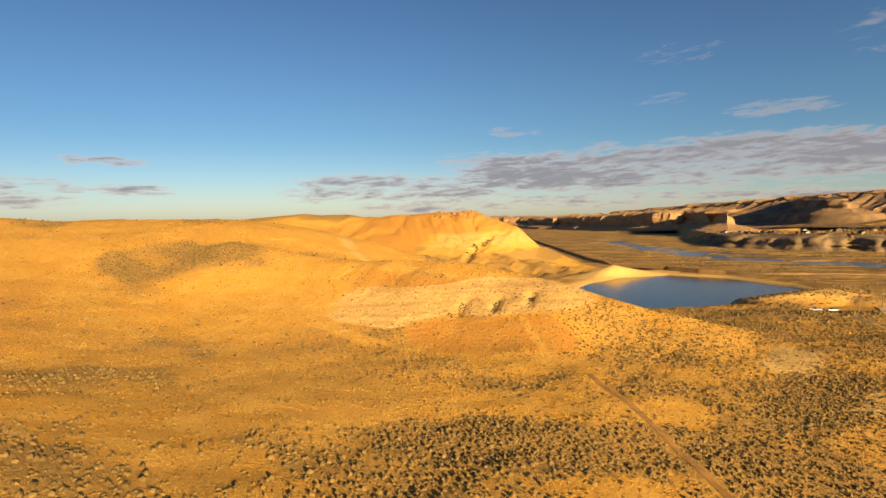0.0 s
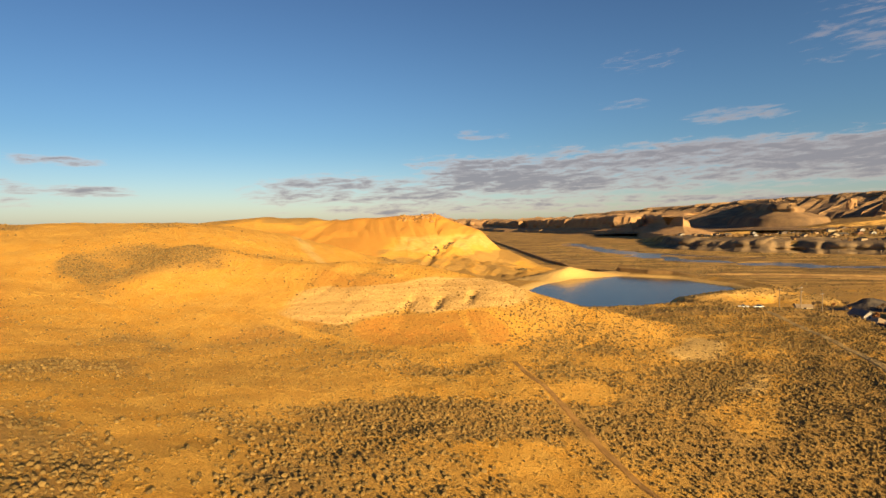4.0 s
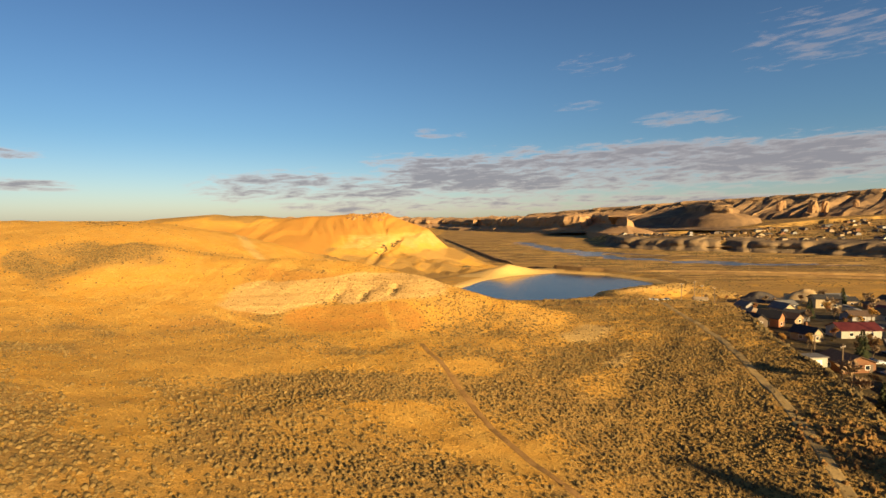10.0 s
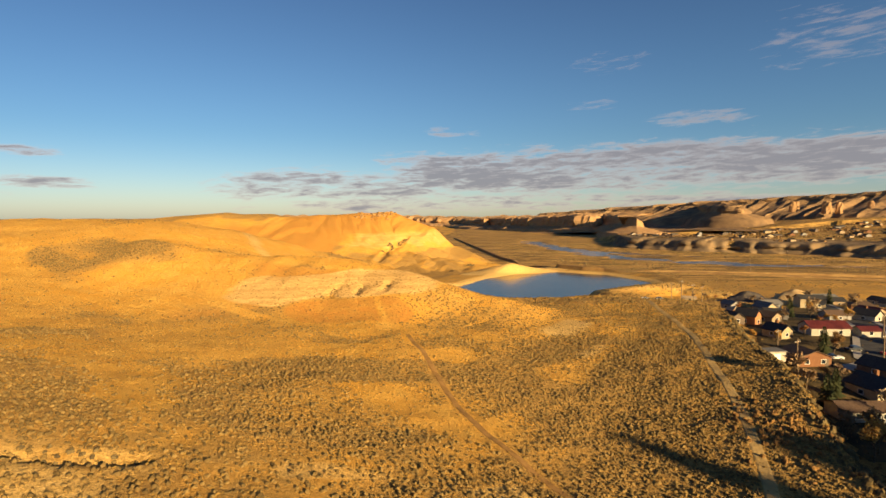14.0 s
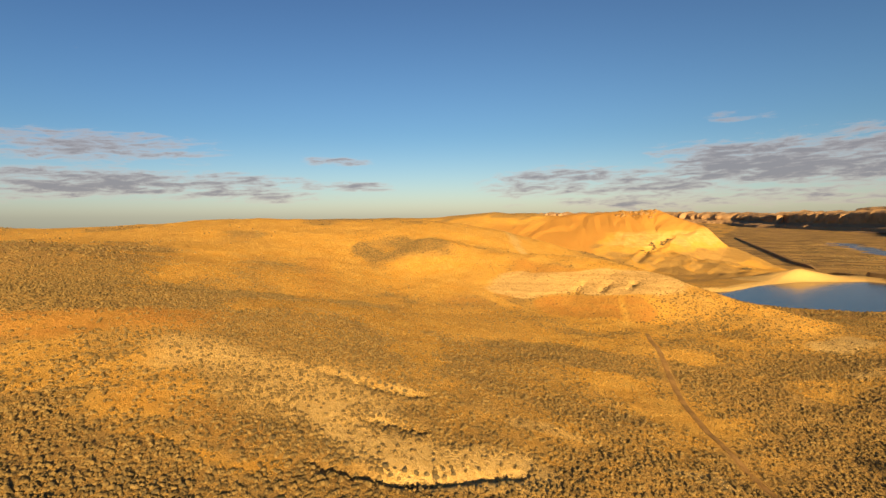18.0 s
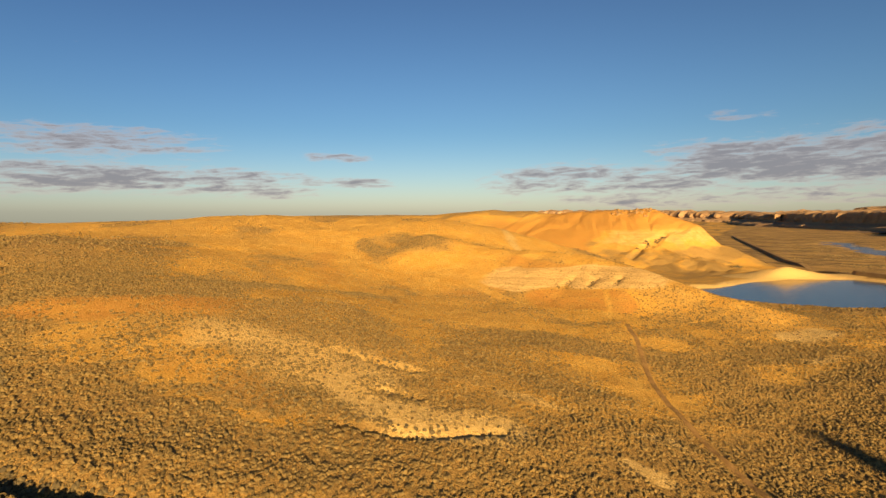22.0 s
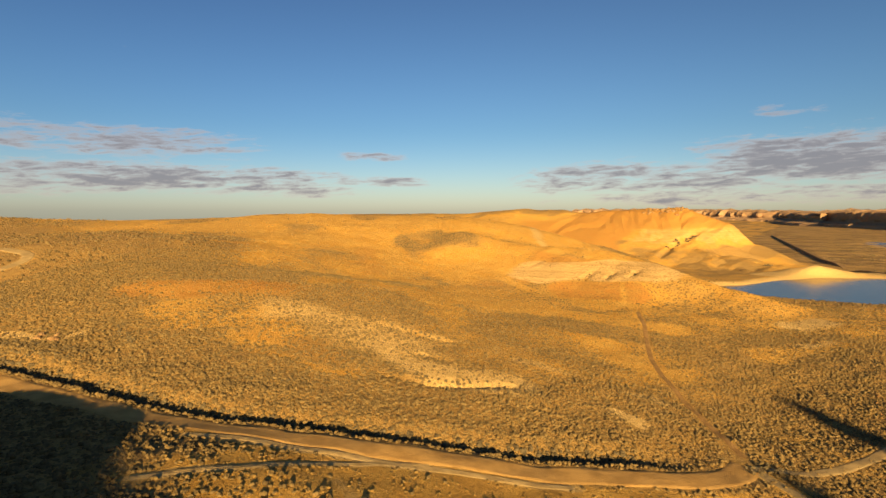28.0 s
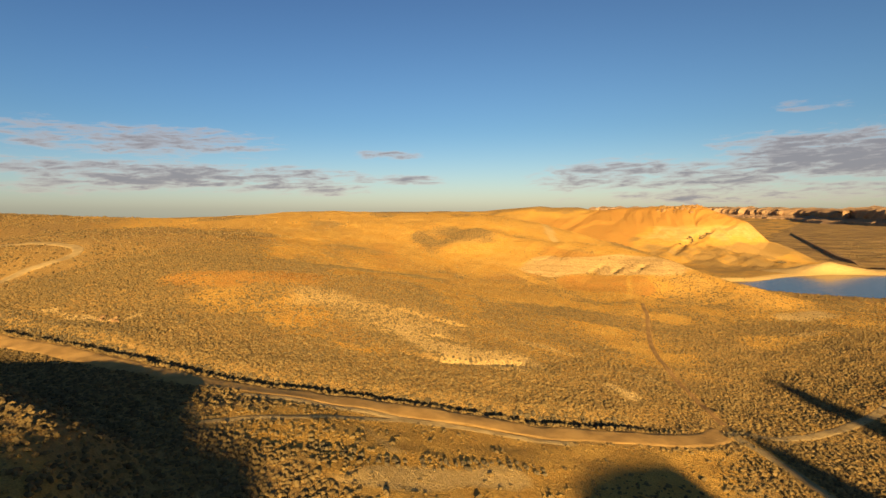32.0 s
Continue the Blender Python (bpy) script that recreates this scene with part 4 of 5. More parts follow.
rnd = random.Random(3)
for k in range(64):
    along_ridge = rnd.uniform(0, 1)
    bx, by = -104 + 38 * along_ridge + rnd.uniform(-3, 3), 562 + 15 * along_ridge - 34 * rnd.random() ** 1.6
    boulder(bx, by, ground_z(bx, by) - 0.1, rnd.uniform(0.8, 2.4), k, "broken brown sandstone block on the nose's rim", "rim rocks", EARTH if k % 3 else NEAR_ROCK)
for k in range(8):
    bx, by = -68 + rnd.uniform(-5, 5), -37 + rnd.uniform(-2.5, 2.5)
    boulder(bx, by, ground_z(bx, by) + 0.1, rnd.uniform(0.4, 1.0), k + 40, "pale rock slab on the eroded slope", "slope rocks")


# ---- sagebrush and dry tufts ----
RNG = np.random.default_rng(7)


def dome(sides, rings, spiky):
    """A ragged low-poly clump, unit wide and tall."""
    co, faces = [], []
    for k in range(rings):
        h = (0.02, 0.50, 0.86)[k] if rings == 3 else (0.02, 0.66)[k]
        r = (0.46, 0.52, 0.30)[k] if rings == 3 else (0.5, 0.42)[k]
        for i in range(sides):
            a = (i + 0.5 * (k % 2)) * 2 * math.pi / sides
            j = 1 + spiky * (RNG.random() - 0.5) * 2
            co.append((r * j * math.cos(a), r * j * math.sin(a), h * (1 + spiky * 0.9 * (RNG.random() - 0.5))))
    co.append((0.1 * (RNG.random() - 0.5), 0.1 * (RNG.random() - 0.5), 1.0))
    for k in range(rings - 1):
        for i in range(sides):
            j = (i + 1) % sides
            a, b, c, d = k * sides + i, k * sides + j, (k + 1) * sides + j, (k + 1) * sides + i
            faces += [(a, b, d), (b, c, d)]
    top = len(co) - 1
    faces += [((rings - 1) * sides + i, (rings - 1) * sides + (i + 1) % sides, top) for i in range(sides)]
    return np.array(co, np.float32), np.array(faces, np.int32)


def strew(name, shapes, x, y, wide, tall, material, label, category="shrub", sink=0.05):
    """Many small clumps joined into one mesh."""
    z = height(x, y) - sink
    turn = RNG.random(len(x)) * 2 * math.pi
    kind = RNG.integers(0, len(shapes), len(x))
    cos, fcs, base = [], [], 0
    for k, (co, fc) in enumerate(shapes):
        m = np.nonzero(kind == k)[0]
        if not len(m):
            continue
        c, s = np.cos(turn[m])[:, None], np.sin(turn[m])[:, None]
        w, h = wide[m][:, None], tall[m][:, None]
        lean = (RNG.random((len(m), 1)) - 0.5) * 0.3
        px = (co[None, :, 0] * c - co[None, :, 1] * s) * w + lean * co[None, :, 2] * h + x[m][:, None]
        py = (co[None, :, 0] * s + co[None, :, 1] * c) * w + y[m][:, None]
        pz = co[None, :, 2] * h + z[m][:, None]
        cos.append(np.stack([px, py, pz], -1).reshape(-1, 3))
        fcs.append((fc[None] + (np.arange(len(m)) * len(co))[:, None, None] + base).reshape(-1, 3))
        base += len(m) * len(co)
    me = raw_mesh(name, np.concatenate(cos), np.concatenate(fcs), material)
    return tagged(new(name, me), label, category, kind="stuff")


def places(count, x0, x1, y0, y1, chance):
    x, y = RNG.uniform(x0, x1, count), RNG.uniform(y0, y1, count)
    keep = RNG.random(count) < chance(x, y)
    return x[keep], y[keep]


def scrub_chance(x, y):
    z = height(x, y)
    bare, red, scrub, face = cover_of(x, y, z)
    patch = 0.5 + 0.5 * wave(x, y, 12, 21.0)
    c = np.clip(scrub * 1.25 - 0.08, 0.02, 1) * (0.42 + 0.68 * patch) * (1 - 0.93 * ramp(0.58, 0.9, bare)) * (1 - 0.9 * ramp(0.35, 0.7, red)) * (1 - 0.97 * face)
    c = c * (1 - 0.78 * ramp(-5, -40, x) * ramp(20, 70, y) * ramp(0.8, 0.5, scrub))
    for line, wide in [(line, half + 0.55) for line, half in TRACKS]:
        d, _, _, _ = nearest(x, y, line)
        c = c * (d > wide)
    d, _, side, _ = nearest(x, y, BENCH)
    c = c * (z > 1.0) * (1 - 0.96 * ((side < 0) & (d > 2) & (y > 30) & (y < 250)))
    return c




def cluster():
    """A shrub of two leaning tufts, unit wide and tall."""
    cos, fcs, base = [], [], 0
    for k in range(2):
        co, fc = dome(5, 2, 0.45)
        a, r, w = k * 3.1 + RNG.random(), 0.22, 0.62 + 0.25 * RNG.random()
        cos.append(co * (w, w, 0.65 + 0.4 * RNG.random()) + (r * math.cos(a), r * math.sin(a), 0))
        fcs.append(fc + base)
        base += len(co)
    return np.concatenate(cos).astype(np.float32), np.concatenate(fcs)


CLUMPS = [cluster() for _ in range(10)]
TUFTS = [dome(5, 2, 0.4) for _ in range(5)]
x, y = places(270000, -125, 112, -88, 172, lambda x, y: scrub_chance(x, y) * ((x < 78) | (y > 12)))
size = RNG.uniform(0.40, 1.0, len(x)) ** 1.4 * (0.66 + 0.16 * ramp(10, -15, y))
close = y < -4
strew("sagebrush", CLUMPS, x[close], y[close], size[close], size[close] * RNG.uniform(0.45, 0.75, close.sum()), SAGE, "grey-brown sagebrush scattered thickly over the dry basin")
far_off = ~close
strew("basin_sagebrush", TUFTS, x[far_off], y[far_off], size[far_off], size[far_off] * RNG.uniform(0.45, 0.75, far_off.sum()), SAGE, "grey-brown sagebrush covering the basin's far side")
x, y = places(90000, -420, 240, -120, 330, lambda x, y: scrub_chance(x, y) * ((x < -125) | (x > 112) | (y > 172) | (y < -78)))
size = RNG.uniform(0.5, 1.1, len(x))
strew("distant_sagebrush", TUFTS, x, y, size, size * 0.6, SAGE, "sparse grey-brown sagebrush on the hillsides and flats")
x, y = places(46000, -120, 112, -78, 172, lambda x, y: (0.75 - 0.55 * ramp(-10, -50, x) * ramp(70, 100, y)) * (1 - ramp(0.35, 0.7, cover_of(x, y, height(x, y))[0])) * np.array(nearest(x, y, ROAD)[0] > 2.7))
size = RNG.uniform(0.2, 0.45, len(x))
strew("dry_grass", TUFTS, x, y, size, size * RNG.uniform(0.35, 0.75, len(x)), STRAW, "golden dry bunch grass between the shrubs", "grass")


# darker greasewood along the road's far ditch and in the bank below the track
def along(line, n, lo, hi, start=0.0, stop=1.0):
    rows = np.array(resample([(*p, 0) for p in line], 1.0))
    i = RNG.integers(int(start * (len(rows) - 2)) + 1, int(stop * (len(rows) - 2)) + 1, n)
    way = rows[np.minimum(i + 1, len(rows) - 1)] - rows[i - 1]
    way = way / np.linalg.norm(way, axis=1)[:, None]
    out = RNG.uniform(lo, hi, n)
    return rows[i, 0] - way[:, 1] * out, rows[i, 1] + way[:, 0] * out


x, y = along(ROAD, 800, 4.4, 8.2, 0.45, 0.95)
size = RNG.uniform(0.4, 1.0, len(x))
strew("greasewood", CLUMPS, x, y, size, size * 0.7, DARK_BRUSH, "dark greasewood thicket lining the dirt road's ditch")
x, y = along(ROAD, 260, 2.8, 3.8, 0.45, 0.95)
size = RNG.uniform(0.2, 0.6, len(x))
strew("verge_brush", CLUMPS, x, y, size, size * 0.7, SAGE, "small pale sagebrush on the verge of the dirt road")
xs, ys = [], []
for line, count, half in (([(-23.6, 11.9), (-16.9, 13.9), (-8.9, 15.9)], 26, 1.3), ([(-9.7, 4.9), (-3.5, 7)], 12, 1.0), ([(-21, -7), (-5, -3.6), (1.5, -2.8), (8.7, 3.6), (13.7, 7.7)], 70, 1.8), ([(-27.6, -27), (-22, -24), (-14.5, -19)], 30, 1.4),
                          ([(11, -48), (17, -47), (21, -44), (25, -39), (29, -32), (34, -28)], 120, 1.2), ([(48, 6), (50, 12), (52, 9)], 40, 1.2), ([(-64, -26), (-58, -28), (-51, -30)], 50, 0.9), (ALCOVES[0], 20, 0.6), (ALCOVES[1], 20, 0.6), (ALCOVES[2], 20, 0.6), ([(-52, -38), (-75, -46), (-98, -50)], 420, 3.0), ([(-92, -38), (-110, -34), (-128, -30)], 160, 4.0), ([(-60, 453), (-57, 470), (-55, 486), (-44, 520)], 46, 2.2), ([(20, 452), (23, 462), (26, 458)], 24, 2.0)):
    px, py = along(line, count, -half, half)
    xs.append(px)
    ys.append(py)
x, y = np.concatenate(xs), np.concatenate(ys)
size = RNG.uniform(0.35, 1.0, len(x)) * np.where(y > 400, 2.4, np.where(y > 110, 0.75, 0.7))
strew("gully_brush", CLUMPS, x, y, size, size * 0.8, DARK_BRUSH, "dark brush rooted along small gullies and ledges")
x, y = along(BENCH, 260, -2.5, 1.0, 0.05, 0.62)
size = RNG.uniform(0.6, 1.3, len(x))
strew("bank_brush", CLUMPS, x, y, size, size * 0.8, DARK_BRUSH, "dark tangled brush on the bank above the houses")
x, y = places(900, 66, 96, 36, 74, lambda x, y: np.exp(-((x - 80) / 9) ** 2 - ((y - 53) / 10) ** 2))
size = RNG.uniform(0.5, 1.1, len(x))
strew("rusty_brush", CLUMPS, x, y, size, size * 0.8, RUSTY, "rust-brown dry brush beside the dirt track")


# ---- town beside the hill ----
def window(parent, x, y, z, wide, tall, face):
    """A framed pane on a wall; face is the outward axis: 'x', '-x', 'y' or '-y'."""
    def slab(bm, a0, a1, z0, z1, d0, d1):
        if face in ("y", "-y"):
            s = 1 if face == "y" else -1
            box(bm, a0, a1, min(y + s * d0, y + s * d1), max(y + s * d0, y + s * d1), z0, z1)
        else:
            s = 1 if face == "x" else -1
            box(bm, min(x + s * d0, x + s * d1), max(x + s * d0, x + s * d1), a0, a1, z0, z1)
    c = x if face in ("y", "-y") else y
    bm = bmesh.new()
    t = 0.09
    for a0, a1, z0, z1 in ((c - wide / 2, c + wide / 2, z, z + t), (c - wide / 2, c + wide / 2, z + tall - t, z + tall), (c - wide / 2, c - wide / 2 + t, z + t, z + tall - t), (c + wide / 2 - t, c + wide / 2, z + t, z + tall - t)):
        slab(bm, a0, a1, z0, z1, 0.0, 0.07)
    frame_ob = part("window", bm, TRIM, parent)
    bm = bmesh.new()
    slab(bm, c - wide / 2 + t, c + wide / 2 - t, z + t, z + tall - t, 0.0, 0.03)
    part("pane", bm, GLASS, frame_ob)


def house(x, y, turn, wide, deep, tall, roof_up, wall, roof, label, hip=False, chimney=False, garage=False, storey2=False, group="houses of the town"):
    """A house with its gables on the local -y and y ends (ridge along y)."""
    wide, deep, tall, roof_up = wide * 0.7, deep * 0.7, tall * 0.82, roof_up * 0.7
    z = min(ground_z(x + dx, y + dy) for dx in (-wide / 2, wide / 2) for dy in (-deep / 2, deep / 2)) - 0.15
    h = thing("house", x, y, z, turn, label, "house", group)
    w, d = wide / 2, deep / 2
    bm = bmesh.new()
    low = [bm.verts.new(p) for p in ((-w, -d, 0), (w, -d, 0), (w, d, 0), (-w, d, 0))]
    top = [bm.verts.new(p) for p in ((-w, -d, tall), (w, -d, tall), (w, d, tall), (-w, d, tall))]
    if hip:
        for i in range(4):
            bm.faces.new((low[i], low[(i + 1) % 4], top[(i + 1) % 4], top[i]))
    else:
        a, b = bm.verts.new((0, -d, tall + roof_up)), bm.verts.new((0, d, tall + roof_up))
        bm.faces.new((low[0], low[1], top[1], a, top[0]))
        bm.faces.new((low[1], low[2], top[2], top[1]))
        bm.faces.new((low[2], low[3], top[3], b, top[2]))
        bm.faces.new((low[3], low[0], top[0], top[3]))
    bm.faces.new(low[::-1])
    body = part("wall", bm, WALLS[wall], h)
    bm = bmesh.new()
    o, t = 0.45, 0.16
    drop = roof_up * o / w
    if hip:
        r = max(d - w, 0.3)
        for lift in (0.0,):
            e = [bm.verts.new(p) for p in ((-w - o, -d - o, tall - drop), (w + o, -d - o, tall - drop), (w + o, d + o, tall - drop), (-w - o, d + o, tall - drop))]
            e2 = [bm.verts.new(v.co + Vector((0, 0, t))) for v in e]
            a, b = bm.verts.new((0, -r, tall + roof_up + t)), bm.verts.new((0, r, tall + roof_up + t))
            bm.faces.new((e2[0], e2[1], a))
            bm.faces.new((e2[1], e2[2], b, a))
            bm.faces.new((e2[2], e2[3], b))
            bm.faces.new((e2[3], e2[0], a, b))
            for i in range(4):
                bm.faces.new((e[i], e[(i + 1) % 4], e2[(i + 1) % 4], e2[i]))
            bm.faces.new(e[::-1])
    else:
        rows = []
        for yy in (-d - o, d + o):
            rows.append([bm.verts.new(p) for p in ((-w - o, yy, tall - drop), (0, yy, tall + roof_up + 0.01), (w + o, yy, tall - drop), (w + o, yy, tall - drop + t), (0, yy, tall + roof_up + t + 0.03), (-w - o, yy, tall - drop + t))])
        for i in range(6):
            j = (i + 1) % 6
            bm.faces.new((rows[0][i], rows[1][i], rows[1][j], rows[0][j]))
        bm.faces.new((rows[0][0], rows[0][1], rows[0][4], rows[0][5]))
        bm.faces.new((rows[0][1], rows[0][2], rows[0][3], rows[0][4]))
        bm.faces.new((rows[1][1], rows[1][0], rows[1][5], rows[1][4]))
        bm.faces.new((rows[1][2], rows[1][1], rows[1][4], rows[1][3]))
    roof_ob = part("roof", bm, ROOFS[roof], h)
    if chimney:
        bm = bmesh.new()
        box(bm, w * 0.3, w * 0.3 + 0.7, d * 0.2, d * 0.2 + 0.7, tall * 0.9, tall + roof_up + 0.9)
        part("chimney", bm, WALLS["brown"], roof_ob)
    floors = (0.9, 3.6) if storey2 else (0.9,)
    for f in floors:
        if f + 1.2 > tall + 0.1:
            continue
        if garage and f < 1:
            bm = bmesh.new()
            box(bm, -w * 0.7, w * 0.35, -d - 0.05, -d + 0.02, 0.1, 2.3)
            part("garage_door", bm, TRIM, body, "pale panelled garage door")
        else:
            for k in range(max(1, int(wide / 3.6))):
                window(body, -w + (k + 0.5) * wide / max(1, int(wide / 3.6)), -d, f, 1.3, 1.15, "-y")
        for k in range(max(1, int(deep / 4.2))):
            window(body, w, -d + (k + 0.5) * deep / max(1, int(deep / 4.2)), f, 1.3, 1.15, "x")
            window(body, -w, -d + (k + 0.5) * deep / max(1, int(deep / 4.2)), f, 1.3, 1.15, "-x")
    bm = bmesh.new()
    box(bm, w * 0.62, w * 0.62 + 0.95, -d - 0.06, -d + 0.02, 0.05, 2.15)
    part("door", bm, WALLS["dark"], body, "dark entrance door")
    return h


HOUSES = [
    (111.5, 104.5, 8, 12.6, 11.0, 3.2, 2.2, "brown", "brown", "brown wooden house with a low gable beside the dry slope", dict()),
    (121.8, 135.5, 24, 7.0, 9.4, 3.2, 2.6, "cream", "dark", "cream gabled house with a dark shingle roof", dict(chimney=True)),
    (124.0, 158.0, 38, 6.4, 10, 4.4, 2.8, "orange", "dark", "tall orange gabled house with a dark roof", dict()),
    (131.5, 183.0, 10, 10, 10, 3.0, 2.2, "tan", "tan", "tan house with a pale hipped roof", dict(hip=True)),
    (118.5, 158.0, 12, 7.5, 9, 3.2, 2.4, "dark", "dark", "dark house with a steep shingle roof", dict()),
    (149.0, 194.0, 18, 8, 10, 3.6, 2.8, "cream", "grey", "cream gabled house with a grey roof", dict(garage=True)),
    (139.5, 141.0, 92, 9.6, 17.5, 3.4, 2.4, "white", "red", "long white house with a red metal roof", dict()),
    (151.0, 138.5, 92, 6.0, 8.6, 2.8, 1.4, "white", "red", "low white annex with a red metal roof", dict()),
    (134.5, 165.0, 30, 8, 10, 3.0, 2.2, "tan", "brown", "tan house with a brown gabled roof", dict()),
    (141.5, 172.0, 60, 8, 11, 3.2, 2.3, "grey", "dark", "grey house with a dark gabled roof", dict()),
    (178.0, 212.0, 85, 9, 15, 5.4, 2.0, "cream", "dark", "two-storey cream house with rows of windows", dict(storey2=True)),
    (173.5, 170.0, 30, 8.5, 11, 3.4, 2.6, "white", "dark", "white gabled house with a dark roof", dict(chimney=True)),
    (163.0, 172.0, 95, 8.5, 12, 3.0, 2.0, "grey", "brown", "grey house with a brown roof", dict()),
    (186.0, 186.0, 20, 9, 12, 3.0, 2.3, "tan", "red", "tan house with a red roof", dict()),
    (198.0, 208.0, 70, 9, 13, 3.2, 2.2, "brown", "brown", "brown house among bare trees", dict(hip=True)),
    (158.0, 208.0, 100, 8, 12, 3.0, 2.0, "white", "grey", "white house with a grey roof", dict()),
    (140.0, 205.0, 15, 7, 9, 3.0, 2.2, "grey", "grey", "small grey house near the spoil heap", dict()),
    (205.0, 240.0, 80, 10, 16, 3.6, 2.2, "tan", "dark", "long tan house at the town's far side", dict()),
    (222.0, 222.0, 25, 9, 12, 3.2, 2.4, "white", "dark", "white house with a dark gabled roof", dict()),
    (215.0, 262.0, 95, 10, 18, 4.0, 1.8, "grey", "grey", "long grey shed-like house", dict()),
    (236.0, 250.0, 10, 9, 11, 3.2, 2.4, "cream", "brown", "cream house with a brown roof", dict()),
    (195.0, 262.0, 60, 8, 11, 3.0, 2.2, "white", "dark", "white house at the edge of the plain", dict()),
    (124.5, 95.0, 20, 9, 12, 3.0, 2.6, "dark", "dark", "dark-roofed house beside the bare trees", dict()),
    (106.5, 72.8, 92, 8.6, 23, 2.9, 1.5, "white", "brown", "long low white house with a brown roof below the slope", dict()),
    (115.0, 84.5, 14, 11, 11, 3.4, 2.9, "cream", "dark", "cream gabled house with a dark roof beside bare trees", dict(chimney=True)),
    (134.0, 84.0, 25, 9, 12, 3.0, 2.4, "grey", "brown", "grey house with a brown roof", dict()),
    (124.0, 64.0, 25, 9, 12, 3.0, 2.4, "cream", "brown", "cream house with a brown roof", dict()),
    (158.0, 122.0, 5, 9, 12, 3.0, 2.4, "tan", "grey", "tan house across the street", dict()),
    (172.0, 140.0, 12, 9, 12, 3.2, 2.4, "grey", "dark", "grey house with a dark gabled roof", dict()),
    (190.0, 155.0, 14, 9, 12, 3.0, 2.4, "cream", "red", "cream house with a red roof", dict()),
    (128.5, 222.0, 80, 5, 8, 2.6, 1.0, "cream", "tan", "small cream outbuilding on the flats", dict()),
]
for hx, hy, turn, wide, deep, tall, up, wall, roof, label, more in HOUSES:
    house(hx, hy, turn, wide, deep, tall, up, wall, roof, label, **more)


def shed(x, y, turn, wide, deep, tall):
    z = ground_z(x, y) - 0.1
    s = thing("garden_shed", x, y, z, turn, "white metal garden shed with a flat grey roof", "shed")
    bm = bmesh.new()
    box(bm, -wide / 2, wide / 2, -deep / 2, deep / 2, 0, tall)
    part("wall", bm, WALLS["white"], s)
    bm = bmesh.new()
    box(bm, -wide / 2 - 0.25, wide / 2 + 0.25, -deep / 2 - 0.25, deep / 2 + 0.25, tall, tall + 0.22)
    part("roof", bm, ROOFS["grey"], s)
    bm = bmesh.new()
    box(bm, -0.9, 0.9, -deep / 2 - 0.05, -deep / 2 + 0.02, 0.1, 2.1)
    part("door", bm, TRIM, s)


shed(102.8, 103.0, 8, 4.6, 3.6, 2.6)


def board_fence(line, tall):
    """A fence of posts, rails and upright boards along a line."""
    rows = resample([(*p, 0) for p in line], 2.4)
    a, b = Vector(rows[0][:2]), Vector(rows[-1][:2])
    f = thing("board_fence", a.x, a.y, 0, 0, "weathered brown board fence beside the ditch", "fence")
    level = height(np.array([r[0] for r in rows]), np.array([r[1] for r in rows]))
    for i, (x, y, _) in enumerate(rows):
        bm = bmesh.new()
        box(bm, x - a.x - 0.06, x - a.x + 0.06, y - a.y - 0.06, y - a.y + 0.06, level[i] - 0.2, level[i] + tall + 0.1)
        part("post", bm, POLE_WOOD, f)
    for (x0, y0, _), (x1, y1, _), z0, z1 in zip(rows[:-1], rows[1:], level[:-1], level[1:]):
        for k in range(8):
            bm = bmesh.new()
            s0, s1 = (k + 0.06) / 8, (k + 0.94) / 8
            p, q = Vector((x0 + (x1 - x0) * s0 - a.x, y0 + (y1 - y0) * s0 - a.y, 0)), Vector((x0 + (x1 - x0) * s1 - a.x, y0 + (y1 - y0) * s1 - a.y, 0))
            out = Vector((q.y - p.y, p.x - q.x, 0)).normalized() * 0.02
            z = z0 + (z1 - z0) * s0
            lowz, topz = z + 0.05, z + tall - 0.06 * ((k * 7) % 3)
            v = [bm.verts.new(c + Vector((0, 0, h))) for h in (lowz, topz) for c in (p - out, q - out, q + out, p + out)]
            for g in ((3, 2, 1, 0), (4, 5, 6, 7), (0, 1, 5, 4), (1, 2, 6, 5), (2, 3, 7, 6), (3, 0, 4, 7)):
                bm.faces.new([v[i] for i in g])
            part("board", bm, POLE_WOOD, f)


board_fence([(97.2, 76.8), (93.0, 63.4)], 1.6)


